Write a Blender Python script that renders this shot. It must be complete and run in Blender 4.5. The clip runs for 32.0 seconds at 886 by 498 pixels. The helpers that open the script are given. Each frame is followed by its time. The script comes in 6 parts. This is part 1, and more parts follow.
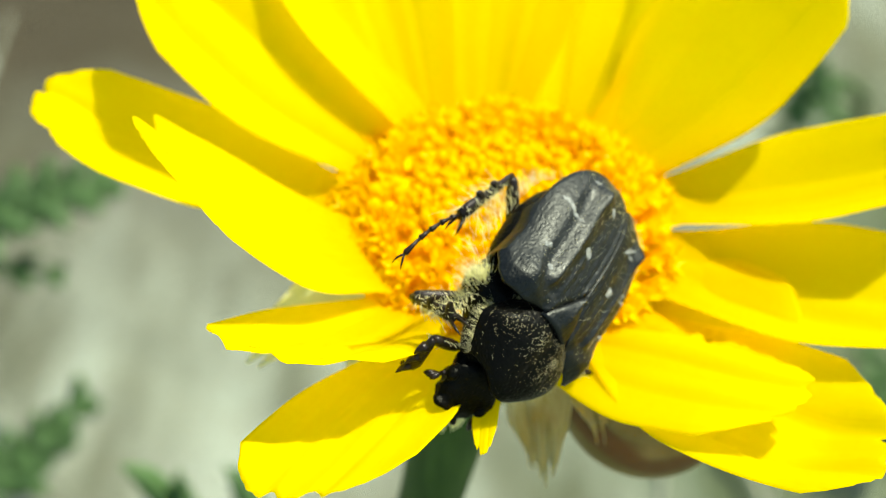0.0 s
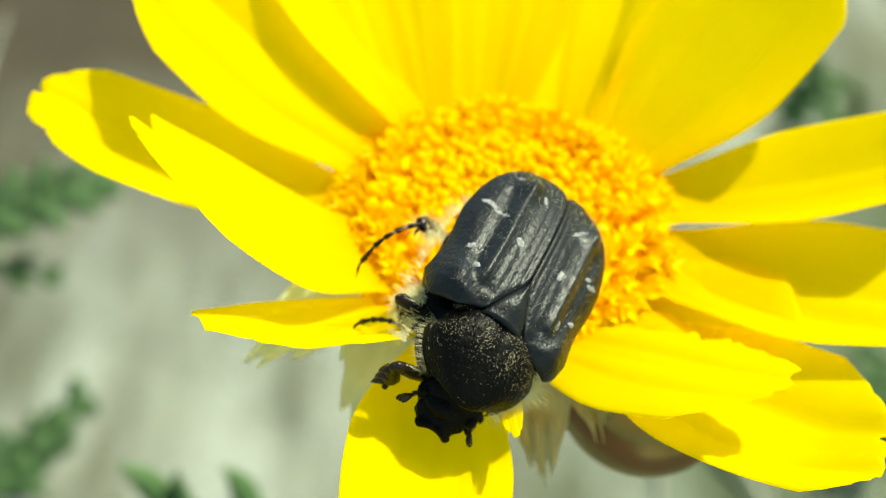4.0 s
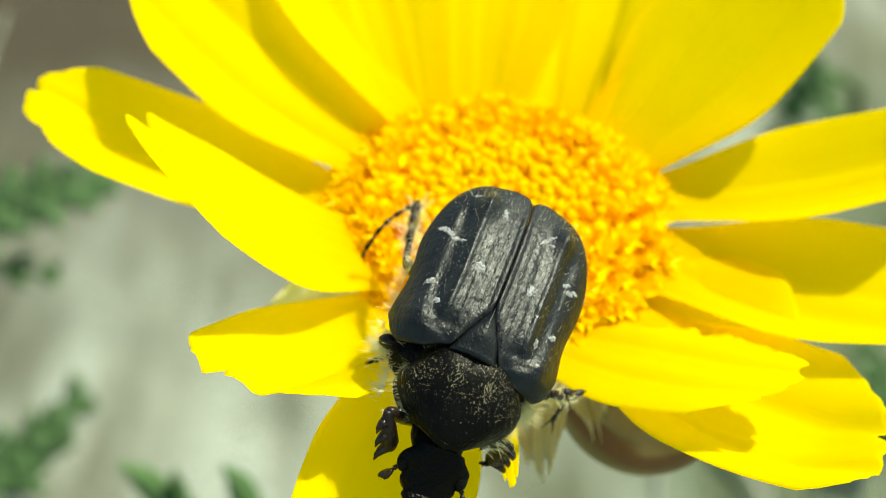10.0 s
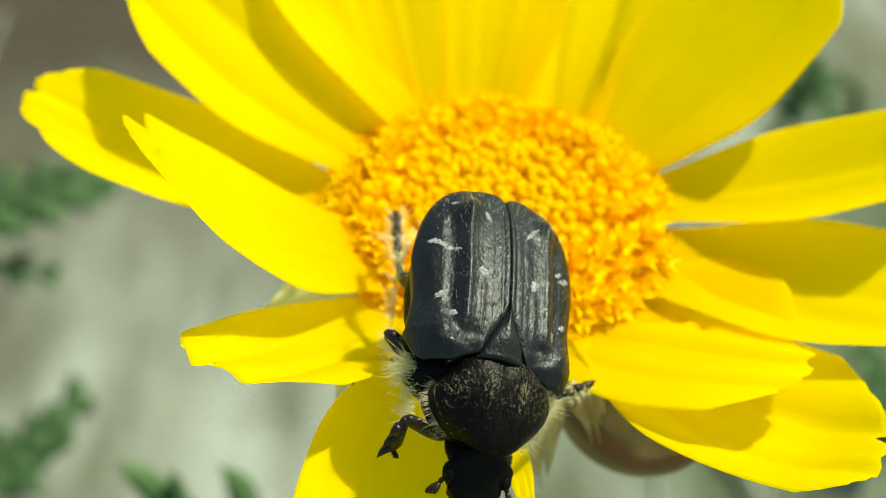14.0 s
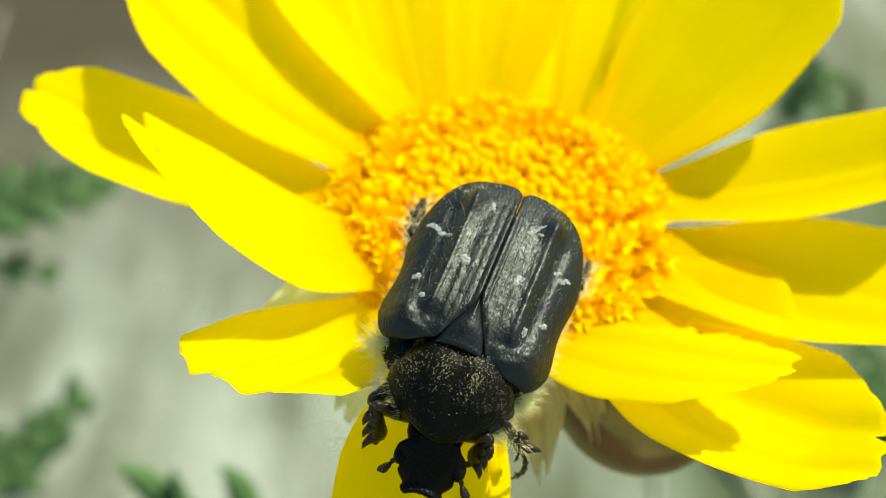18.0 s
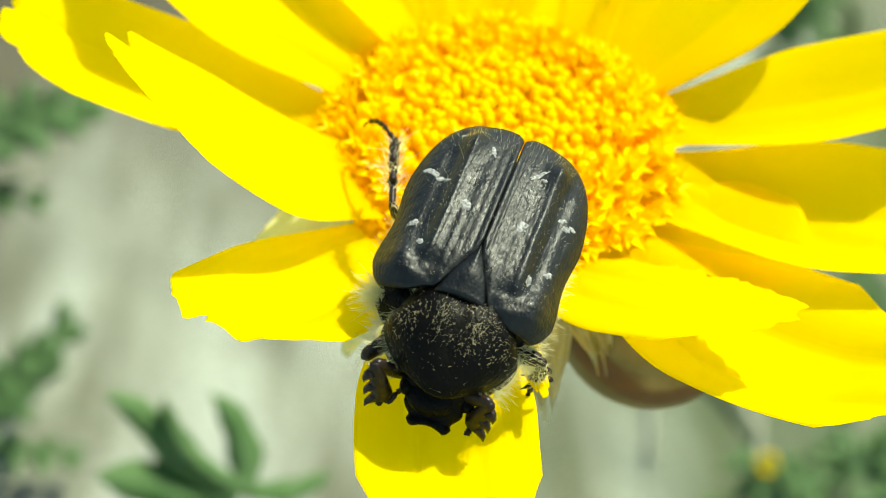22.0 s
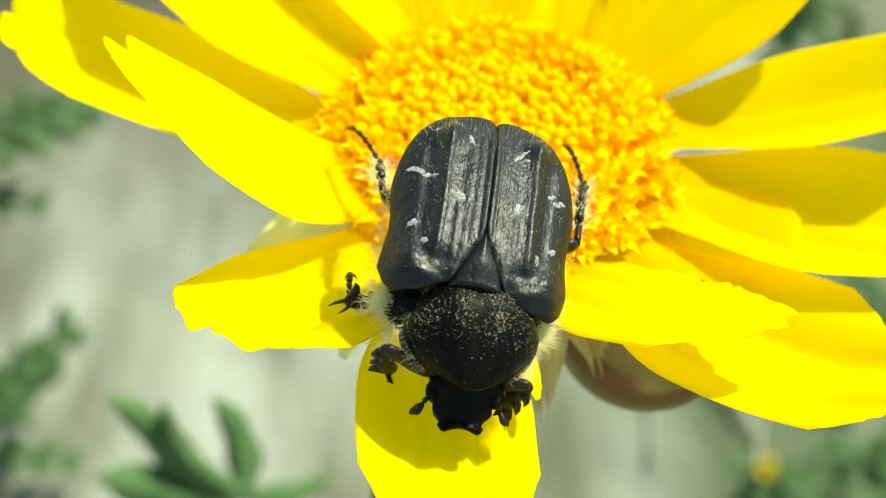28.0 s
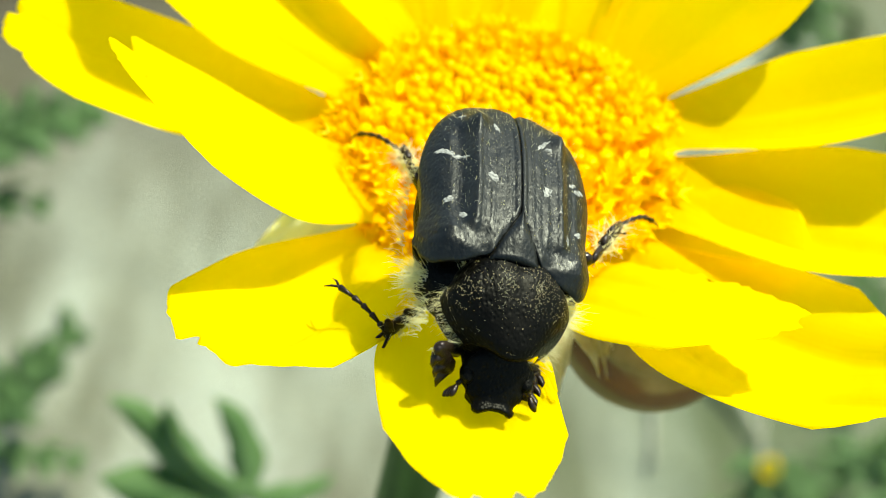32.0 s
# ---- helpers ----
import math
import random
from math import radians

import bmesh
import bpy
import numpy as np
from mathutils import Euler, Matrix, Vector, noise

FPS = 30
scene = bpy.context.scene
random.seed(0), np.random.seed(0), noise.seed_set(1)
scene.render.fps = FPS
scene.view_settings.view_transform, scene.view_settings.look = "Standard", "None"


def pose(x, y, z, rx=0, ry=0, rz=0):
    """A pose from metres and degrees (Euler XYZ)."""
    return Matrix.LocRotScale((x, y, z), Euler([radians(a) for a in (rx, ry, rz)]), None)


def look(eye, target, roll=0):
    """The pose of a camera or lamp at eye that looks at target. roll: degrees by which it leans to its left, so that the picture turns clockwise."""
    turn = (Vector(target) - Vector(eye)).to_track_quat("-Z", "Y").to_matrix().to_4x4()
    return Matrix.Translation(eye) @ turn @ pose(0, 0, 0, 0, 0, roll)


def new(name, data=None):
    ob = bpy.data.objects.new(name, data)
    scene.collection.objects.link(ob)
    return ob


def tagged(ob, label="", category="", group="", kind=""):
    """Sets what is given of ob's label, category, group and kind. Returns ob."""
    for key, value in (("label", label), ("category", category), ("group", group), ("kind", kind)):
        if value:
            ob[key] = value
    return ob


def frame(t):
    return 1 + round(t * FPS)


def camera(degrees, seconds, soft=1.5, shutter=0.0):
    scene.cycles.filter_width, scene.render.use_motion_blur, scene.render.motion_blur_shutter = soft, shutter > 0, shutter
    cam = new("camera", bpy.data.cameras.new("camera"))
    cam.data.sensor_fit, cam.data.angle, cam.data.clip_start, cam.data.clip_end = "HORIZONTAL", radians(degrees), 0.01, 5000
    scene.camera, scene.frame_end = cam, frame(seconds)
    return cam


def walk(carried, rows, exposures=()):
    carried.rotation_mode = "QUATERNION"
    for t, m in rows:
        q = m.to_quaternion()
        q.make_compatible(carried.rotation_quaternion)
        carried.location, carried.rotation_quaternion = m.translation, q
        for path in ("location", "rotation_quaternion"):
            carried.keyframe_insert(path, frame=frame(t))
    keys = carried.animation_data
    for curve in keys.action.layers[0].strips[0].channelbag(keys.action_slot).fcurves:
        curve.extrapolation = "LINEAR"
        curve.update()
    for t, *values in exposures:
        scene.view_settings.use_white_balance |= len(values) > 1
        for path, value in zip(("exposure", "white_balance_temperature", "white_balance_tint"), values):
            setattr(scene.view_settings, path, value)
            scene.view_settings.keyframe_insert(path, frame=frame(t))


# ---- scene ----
MM = 0.001
HEAD = 0.16          # height of the flower head over the ground

# camera ------------------------------------------------------------------
cam = camera(34, 32.0, 0.8)
cam.data.dof.use_dof = True
cam.data.dof.focus_distance = 0.0432
cam.data.dof.aperture_fstop = 70
cam.data.dof.aperture_blades = 0
EXPOSURES = [(0.0, 0.83, 7200, 4), (9.0, 0.89, 7200, 4), (12.0, 0.61, 7200, 4), (14.0, 0.62, 7200, 4), (16.5, 0.77, 7200, 4), (19.5, 0.79, 7200, 4), (21.0, 0.98, 7200, 4), (32.0, 0.97, 7200, 4)]
walk(cam, [
    (0.0, pose(-0.00237, -0.04038, 0.19846, 45.070, -0.067, 0.243)), (0.5, pose(-0.00232, -0.04014, 0.19840, 45.034, -0.052, -0.045)),
    (1.0, pose(-0.00237, -0.04027, 0.19831, 45.034, -0.057, 0.118)), (1.5, pose(-0.00245, -0.04019, 0.19842, 45.102, -0.097, 0.195)),
    (2.0, pose(-0.00242, -0.04029, 0.19840, 45.027, -0.089, 0.034)), (2.5, pose(-0.00232, -0.04018, 0.19825, 45.082, -0.009, 0.104)),
    (3.0, pose(-0.00240, -0.03997, 0.19842, 45.035, -0.051, 0.139)), (3.5, pose(-0.00238, -0.04034, 0.19839, 45.074, -0.019, 0.051)),
    (5.5, pose(-0.00244, -0.04030, 0.19841, 45.002, -0.069, 0.054)), (6.0, pose(-0.00243, -0.04024, 0.19833, 45.002, -0.053, 0.033)),
    (6.5, pose(-0.00240, -0.04023, 0.19827, 45.016, -0.044, 0.003)), (7.0, pose(-0.00236, -0.04026, 0.19836, 45.032, -0.071, 0.021)),
    (7.5, pose(-0.00233, -0.04028, 0.19826, 45.023, 0.006, 0.031)), (8.0, pose(-0.00234, -0.04018, 0.19828, 44.973, -0.019, 0.007)),
    (8.5, pose(-0.00239, -0.04022, 0.19830, 44.979, -0.039, -0.027)), (9.0, pose(-0.00230, -0.04033, 0.19830, 45.000, -0.000, 0.000)),
    (9.5, pose(-0.00231, -0.04022, 0.19834, 44.978, -0.028, 0.019)), (10.0, pose(-0.00232, -0.04025, 0.19833, 44.969, -0.014, -0.014)),
    (10.5, pose(-0.00239, -0.04030, 0.19833, 44.995, -0.089, -0.053)), (11.0, pose(-0.00234, -0.04020, 0.19833, 44.942, -0.063, -0.030)),
    (11.5, pose(-0.00231, -0.04023, 0.19830, 44.951, -0.020, -0.025)), (12.0, pose(-0.00233, -0.04016, 0.19831, 44.942, -0.037, -0.079)),
    (12.5, pose(-0.00223, -0.04030, 0.19841, 44.992, -0.056, -0.025)), (13.0, pose(-0.00225, -0.04017, 0.19830, 44.973, 0.006, -0.074)),
    (13.5, pose(-0.00226, -0.04016, 0.19838, 44.946, -0.064, -0.016)), (14.0, pose(-0.00225, -0.04015, 0.19832, 44.947, -0.023, -0.020)),
    (14.5, pose(-0.00225, -0.04030, 0.19832, 45.001, -0.055, 0.007)), (16.5, pose(-0.00229, -0.04022, 0.19832, 44.963, -0.063, -0.028)),
    (17.0, pose(-0.00228, -0.04019, 0.19829, 44.918, -0.087, -0.005)), (17.5, pose(-0.00223, -0.04014, 0.19825, 44.889, -0.033, -0.057)),
    (18.0, pose(-0.00226, -0.04014, 0.19828, 44.934, -0.034, -0.047)), (18.5, pose(-0.00218, -0.03985, 0.19833, 44.895, -0.018, -0.061)),
    (19.0, pose(-0.00219, -0.04020, 0.19832, 45.106, 0.068, 0.125)), (19.5, pose(-0.00216, -0.03982, 0.19812, 44.970, -0.020, -0.189)),
    (20.0, pose(-0.00254, -0.03870, 0.19678, 43.632, -0.145, -0.198)), (20.5, pose(-0.00269, -0.03883, 0.19656, 42.033, -0.257, -0.234)),
    (21.0, pose(-0.00317, -0.03842, 0.19654, 41.858, -0.005, 0.058)), (21.5, pose(-0.00293, -0.03844, 0.19670, 41.866, -0.259, -0.244)),
    (22.0, pose(-0.00263, -0.03852, 0.19668, 41.986, -0.216, -0.406)), (22.5, pose(-0.00263, -0.03872, 0.19660, 42.160, -0.175, -0.236)),
    (23.0, pose(-0.00269, -0.03850, 0.19661, 42.141, -0.188, -0.239)), (23.5, pose(-0.00256, -0.03885, 0.19658, 42.232, -0.188, -0.291)),
    (24.0, pose(-0.00276, -0.03855, 0.19668, 42.219, -0.181, -0.299)), (24.5, pose(-0.00257, -0.03869, 0.19669, 42.283, -0.237, -0.197)),
    (25.0, pose(-0.00242, -0.03879, 0.19673, 42.271, -0.304, -0.382)), (25.5, pose(-0.00245, -0.03883, 0.19675, 42.233, -0.262, -0.431)),
    (27.5, pose(-0.00248, -0.03881, 0.19677, 42.144, -0.236, -0.411)), (28.0, pose(-0.00249, -0.03873, 0.19683, 42.168, -0.226, -0.355)),
    (28.5, pose(-0.00259, -0.03861, 0.19689, 42.154, -0.265, -0.367)), (29.0, pose(-0.00261, -0.03852, 0.19684, 42.201, -0.200, -0.301)),
    (29.5, pose(-0.00260, -0.03855, 0.19682, 42.250, -0.179, -0.379)), (30.0, pose(-0.00255, -0.03845, 0.19690, 42.193, -0.107, -0.380)),
    (30.5, pose(-0.00269, -0.03867, 0.19688, 42.149, -0.241, -0.462)), (31.0, pose(-0.00263, -0.03875, 0.19690, 42.161, -0.231, -0.438)),
    (31.5, pose(-0.00267, -0.03876, 0.19691, 42.170, -0.215, -0.367)), (32.0, pose(-0.00261, -0.03877, 0.19686, 42.195, -0.163, -0.333)),
], EXPOSURES)

# light -------------------------------------------------------------------
SUN_TO = Vector((0.56, 0.35, 1.0)).normalized()
world = bpy.data.worlds.new("sky")
scene.world = world
world.use_nodes = True
wn = world.node_tree.nodes
wn.clear()
sky = wn.new("ShaderNodeTexSky")
sky.sky_type = "NISHITA"
sky.sun_disc = False
sky.sun_elevation = math.asin(SUN_TO.z)
sky.sun_rotation = math.atan2(SUN_TO.x, SUN_TO.y)
bg = wn.new("ShaderNodeBackground")
bg.inputs["Strength"].default_value = 0.12
wo = wn.new("ShaderNodeOutputWorld")
world.node_tree.links.new(sky.outputs[0], bg.inputs[0])
world.node_tree.links.new(bg.outputs[0], wo.inputs[0])
sun_data = bpy.data.lights.new("sun", "SUN")
sun_data.energy = 4.1
sun_data.angle = radians(0.8)
sun_data.color = (1.0, 0.96, 0.88)
sun = new("sun", sun_data)
sun.matrix_world = look(SUN_TO * 2.0, (0, 0, 0))


# materials ---------------------------------------------------------------
class Mat:
    """A node material with a Principled shader and a few short-cuts."""

    def __init__(self, name, color, rough=0.5, spec=0.5, metal=0.0):
        self.mat = bpy.data.materials.new(name)
        self.mat.use_nodes = True
        self.nt = self.mat.node_tree
        self.b = self.nt.nodes["Principled BSDF"]
        self.b.inputs["Base Color"].default_value = (*color, 1)
        self.b.inputs["Roughness"].default_value = rough
        self.b.inputs["Specular IOR Level"].default_value = spec
        self.b.inputs["Metallic"].default_value = metal
        self.color = color

    def node(self, kind, **sets):
        n = self.nt.nodes.new(kind)
        for k, v in sets.items():
            n.inputs[k.replace("_", " ")].default_value = v
        return n

    def link(self, a, b):
        self.nt.links.new(a, b)

    def coords(self, space="Object", scale=(1, 1, 1)):
        tc = self.node("ShaderNodeTexCoord")
        mp = self.node("ShaderNodeMapping")
        mp.inputs["Scale"].default_value = scale
        self.link(tc.outputs[space], mp.inputs[0])
        return mp.outputs[0]

    def noise(self, vec, scale, detail=3.0, rough=0.55):
        n = self.node("ShaderNodeTexNoise", Scale=scale, Detail=detail, Roughness=rough)
        self.link(vec, n.inputs["Vector"])
        return n.outputs["Fac"]

    def ramp(self, fac, stops):
        r = self.node("ShaderNodeValToRGB")
        e = r.color_ramp.elements
        while len(e) < len(stops):
            e.new(0.5)
        for el, (p, c) in zip(e, stops):
            el.position, el.color = p, (*c, 1)
        self.link(fac, r.inputs[0])
        return r.outputs[0]

    def mix(self, fac, a, b, kind="MIX"):
        m = self.node("ShaderNodeMix")
        m.data_type, m.blend_type = "RGBA", kind
        for s, v in ((m.inputs[0], fac), (m.inputs[6], a), (m.inputs[7], b)):
            if isinstance(v, (int, float)):
                s.default_value = v
            elif isinstance(v, tuple):
                s.default_value = (*v, 1)
            else:
                self.link(v, s)
        return m.outputs[2]

    def paint(self, out):
        self.link(out, self.b.inputs["Base Color"])

    def bump(self, fac, strength, dist):
        n = self.node("ShaderNodeBump", Strength=strength, Distance=dist)
        self.link(fac, n.inputs["Height"])
        self.link(n.outputs[0], self.b.inputs["Normal"])
        return n

    def thin(self, amount, color):
        """Lets light through, as a leaf does."""
        t = self.node("ShaderNodeBsdfTranslucent", Color=(*color, 1))
        m = self.node("ShaderNodeMixShader")
        m.inputs[0].default_value = amount
        out = self.nt.nodes["Material Output"]
        self.link(self.b.outputs[0], m.inputs[1])
        self.link(t.outputs[0], m.inputs[2])
        self.link(m.outputs[0], out.inputs[0])
        return t

    def random(self):
        return self.node("ShaderNodeObjectInfo").outputs["Random"]


def petal_material():
    m = Mat("petal_yellow", (0.90, 0.72, 0.001), 0.6, 0.04)
    uv = m.coords("UV", (1.2, 26, 1))
    veins = m.noise(uv, 2.2, 3)
    blot = m.noise(m.coords("Object", (1, 1, 1)), 260, 2)
    c = m.ramp(veins, [(0.25, (0.92, 0.75, 0.0006)), (0.75, (0.96, 0.84, 0.001))])
    c = m.mix(m.ramp(blot, [(0.4, (0, 0, 0)), (0.75, (0.35, 0.35, 0.35))]), c, (0.93, 0.73, 0.0006))
    # deeper yellow towards the foot, with bounced orange light put into the colour
    along = m.node("ShaderNodeSeparateXYZ")
    m.link(m.coords("UV"), along.inputs[0])
    c = m.mix(m.ramp(along.outputs["X"], [(0.08, (0.8, 0.8, 0.8)), (0.5, (0, 0, 0))]), c, (0.94, 0.60, 0.0006))
    m.paint(c)
    m.bump(veins, 0.35, 0.00012)
    m.thin(0.74, (0.99, 0.88, 0.0))
    return m.mat


def floret_material():
    """Deep orange buds to open yellow lobes; the tips are paler than the tubes."""
    m = Mat("floret_orange", (0.86, 0.42, 0.002), 0.5, 0.10)
    tone = m.node("ShaderNodeAttribute")
    tone.attribute_name = "ripeness"
    island = m.node("ShaderNodeNewGeometry").outputs["Random Per Island"]
    c = m.ramp(tone.outputs["Fac"], [(0.0, (0.95, 0.56, 0.001)), (0.5, (0.96, 0.68, 0.001)), (1.0, (0.97, 0.80, 0.002))])
    c = m.mix(m.ramp(island, [(0.2, (0, 0, 0)), (1.0, (0.5, 0.5, 0.5))]), c, (0.97, 0.76, 0.003))
    c = m.mix(m.ramp(m.random(), [(0.2, (0, 0, 0)), (1.0, (0.35, 0.35, 0.35))]), c, (0.96, 0.64, 0.001))
    g = m.noise(m.coords("Object"), 1800, 2)
    m.paint(m.mix(m.ramp(g, [(0.35, (0, 0, 0)), (0.8, (0.5, 0.5, 0.5))]), c, (0.95, 0.70, 0.004)))
    m.thin(0.55, (0.98, 0.76, 0.0))
    return m.mat


def disc_material():
    m = Mat("disc_orange", (0.62, 0.27, 0.002), 0.7, 0.1)
    g = m.noise(m.coords("Object"), 1500, 3)
    m.paint(m.ramp(g, [(0.3, (0.86, 0.44, 0.001)), (0.7, (0.94, 0.60, 0.002))]))
    return m.mat


def chitin_material(name, tint, rough, bumps, spec, sheen=(1.0, 1.0, 1.0), striped=False):
    """Black cuticle: fine pits, a grain along the body and broader dull and glossy fields."""
    m = Mat(name, tint, rough, spec)
    m.b.inputs["Specular Tint"].default_value = (*sheen, 1)
    fine = m.noise(m.coords("Object", (1, 0.6, 1)), 11500, 2.0, 0.6)
    broad = m.noise(m.coords("Object"), 900, 3)
    pits = m.node("ShaderNodeTexVoronoi", Scale=7500.0)
    m.link(m.coords("Object", (1, 0.7, 1)), pits.inputs["Vector"])
    pit = m.ramp(pits.outputs["Distance"], [(0.12, (0, 0, 0)), (0.50, (1, 1, 1))])
    height = m.mix(0.45, fine, pit)
    if striped:
        grain = m.noise(m.coords("Object", (1, 0.05, 1)), 9000, 2.0, 0.6)
        height = m.mix(0.40, height, grain)
    m.paint(m.ramp(broad, [(0.3, tuple(0.6 * x for x in tint)), (0.75, tuple(1.5 * x for x in tint))]))
    patchy = m.mix(0.5, broad, fine)
    m.link(m.ramp(patchy, [(0.30, (rough - 0.10,) * 3), (0.70, (rough + 0.16,) * 3)]), m.b.inputs["Roughness"])
    m.bump(height, bumps, 0.00004)
    return m.mat


def hair_material():
    m = Mat("hair_pale", (0.85, 0.83, 0.55), 0.45, 0.3)
    m.paint(m.ramp(m.node("ShaderNodeNewGeometry").outputs["Random Per Island"],
                   [(0.0, (0.80, 0.78, 0.40)), (1.0, (0.95, 0.95, 0.74))]))
    m.thin(0.55, (0.95, 0.95, 0.66))
    return m.mat


def scale_material():
    m = Mat("white_scales", (0.72, 0.74, 0.70), 0.8, 0.2)
    g = m.noise(m.coords("Object"), 12000, 2)
    m.paint(m.ramp(g, [(0.35, (0.09, 0.10, 0.09)), (0.62, (0.32, 0.35, 0.31))]))
    m.bump(g, 0.6, 0.00002)
    return m.mat


def pollen_material():
    return Mat("pollen", (0.55, 0.48, 0.26), 0.8, 0.2).mat


def bract_material():
    m = Mat("bract_papery", (0.55, 0.58, 0.36), 0.6, 0.25)
    g = m.noise(m.coords("UV", (1.5, 12, 1)), 2.5, 3)
    b = m.noise(m.coords("Object"), 500, 3)
    c = m.ramp(g, [(0.3, (0.68, 0.76, 0.40)), (0.7, (0.92, 0.93, 0.68))])
    m.paint(m.mix(m.ramp(b, [(0.5, (0, 0, 0)), (0.7, (0.7, 0.7, 0.7))]), c, (0.66, 0.60, 0.30)))
    m.bump(g, 0.5, 0.0001)
    m.thin(0.55, (0.92, 0.95, 0.60))
    return m.mat


def dry_bract_material():
    m = Mat("bract_dry", (0.8, 0.78, 0.55), 0.5, 0.3)
    g = m.noise(m.coords("UV", (1.2, 9, 1)), 3.0, 4)
    b = m.noise(m.coords("Object"), 700, 4)
    c = m.ramp(g, [(0.36, (0.42, 0.36, 0.12)), (0.46, (0.60, 0.56, 0.27)), (0.7, (0.74, 0.73, 0.45))])
    m.paint(m.mix(m.ramp(b, [(0.5, (0, 0, 0)), (0.72, (0.8, 0.8, 0.8))]), c, (0.46, 0.32, 0.08)))
    m.bump(g, 0.7, 0.0002)
    m.thin(0.46, (0.80, 0.76, 0.40))
    return m.mat


def leaf_material():
    m = Mat("leaf_green", (0.05, 0.12, 0.035), 0.55, 0.10)
    g = m.noise(m.coords("Object"), 300, 4)
    m.paint(m.ramp(g, [(0.3, (0.070, 0.155, 0.050)), (0.7, (0.15, 0.27, 0.11))]))
    m.bump(g, 0.4, 0.0003)
    m.thin(0.42, (0.14, 0.30, 0.035))
    return m.mat


def stem_material():
    m = Mat("stem_green", (0.04, 0.09, 0.02), 0.55, 0.15)
    g = m.noise(m.coords("Object", (1, 1, 0.12)), 1400, 3)
    m.paint(m.ramp(g, [(0.3, (0.020, 0.055, 0.010)), (0.7, (0.055, 0.115, 0.025))]))
    m.bump(g, 0.5, 0.00012)
    return m.mat


def shell_material():
    m = Mat("shell_brown", (0.3, 0.22, 0.12), 0.5, 0.12)
    v = m.coords("Object")
    g = m.noise(v, 420, 3)
    w = m.node("ShaderNodeTexWave", Scale=150.0, Distortion=3.0, Detail=2.0)
    w.bands_direction = "Z"
    m.link(v, w.inputs["Vector"])
    c = m.ramp(g, [(0.35, (0.16, 0.12, 0.035)), (0.65, (0.28, 0.225, 0.085))])
    m.paint(m.mix(m.ramp(w.outputs["Fac"], [(0.55, (0, 0, 0)), (0.85, (0.7, 0.7, 0.7))]), c, (0.13, 0.05, 0.02)))
    m.bump(g, 0.3, 0.0002)
    return m.mat


def ground_material():
    m = Mat("pale_soil", (0.4, 0.4, 0.33), 0.9, 0.15)
    v = m.coords("Object")
    long = m.coords("Object", (1, 0.28, 1))
    streak = m.noise(long, 62, 2, 0.5)
    fine = m.noise(v, 700, 5, 0.65)
    broad = m.noise(v, 14, 3)
    c = m.ramp(streak, [(0.34, (0.12, 0.138, 0.09)), (0.48, (0.235, 0.272, 0.20)), (0.66, (0.35, 0.41, 0.32))])
    c = m.mix(m.ramp(fine, [(0.3, (0.45, 0.45, 0.45)), (0.6, (0, 0, 0))]), c, (0.17, 0.16, 0.10))
    c = m.mix(m.ramp(broad, [(0.55, (0, 0, 0)), (0.75, (0.6, 0.6, 0.6))]), c, (0.12, 0.12, 0.06))
    # a dark brown patch beyond the flower
    d = m.node("ShaderNodeVectorMath")
    d.operation = "DISTANCE"
    d.inputs[1].default_value = (-0.10, 0.27, 0)
    m.link(v, d.inputs[0])
    w = m.node("ShaderNodeMath")
    w.operation = "MULTIPLY_ADD"
    m.link(broad, w.inputs[0])
    w.inputs[1].default_value = 0.10
    m.link(d.outputs["Value"], w.inputs[2])
    c = m.mix(m.ramp(w.outputs[0], [(0.11, (0.98, 0.98, 0.98)), (0.20, (0, 0, 0))]), c, (0.060, 0.052, 0.030))
    # a patch of low green growth beside it, and scattered ones farther off
    g = m.node("ShaderNodeVectorMath")
    g.operation = "DISTANCE"
    g.inputs[1].default_value = (0.138, 0.092, 0)
    m.link(v, g.inputs[0])
    w = m.node("ShaderNodeMath")
    w.operation = "MULTIPLY_ADD"
    m.link(m.noise(v, 30, 3), w.inputs[0])
    w.inputs[1].default_value = -0.09
    m.link(g.outputs["Value"], w.inputs[2])
    c = m.mix(m.ramp(w.outputs[0], [(0.045, (0.7, 0.7, 0.7)), (0.10, (0, 0, 0))]), c, (0.075, 0.11, 0.045))
    far = m.noise(v, 2.1, 4, 0.6)
    c = m.mix(m.ramp(far, [(0.56, (0, 0, 0)), (0.66, (0.7, 0.7, 0.7))]), c, (0.075, 0.11, 0.045))
    m.paint(c)
    m.bump(fine, 0.7, 0.002)
    return m.mat


PETAL, FLORET, DISC = petal_material(), floret_material(), disc_material()
SHINY = chitin_material("chitin_wing_case", (0.0018, 0.0024, 0.0022), 0.43, 0.75, 0.38, (0.89, 1.0, 0.92), True)
DULL = chitin_material("chitin_shield", (0.0014, 0.0014, 0.0010), 0.40, 0.8, 0.09, (0.92, 1.0, 0.84))
LEG = chitin_material("chitin_leg", (0.010, 0.006, 0.003), 0.34, 0.4, 0.3)
HAIR, SCALES, POLLEN = hair_material(), scale_material(), pollen_material()
def straw_material():
    m = Mat("dry_straw", (0.36, 0.36, 0.27), 0.7, 0.1)
    g = m.noise(m.coords("Object", (1, 1, 1)), 220, 3)
    m.paint(m.ramp(g, [(0.3, (0.22, 0.245, 0.175)), (0.7, (0.33, 0.36, 0.27))]))
    m.bump(g, 0.4, 0.0003)
    return m.mat


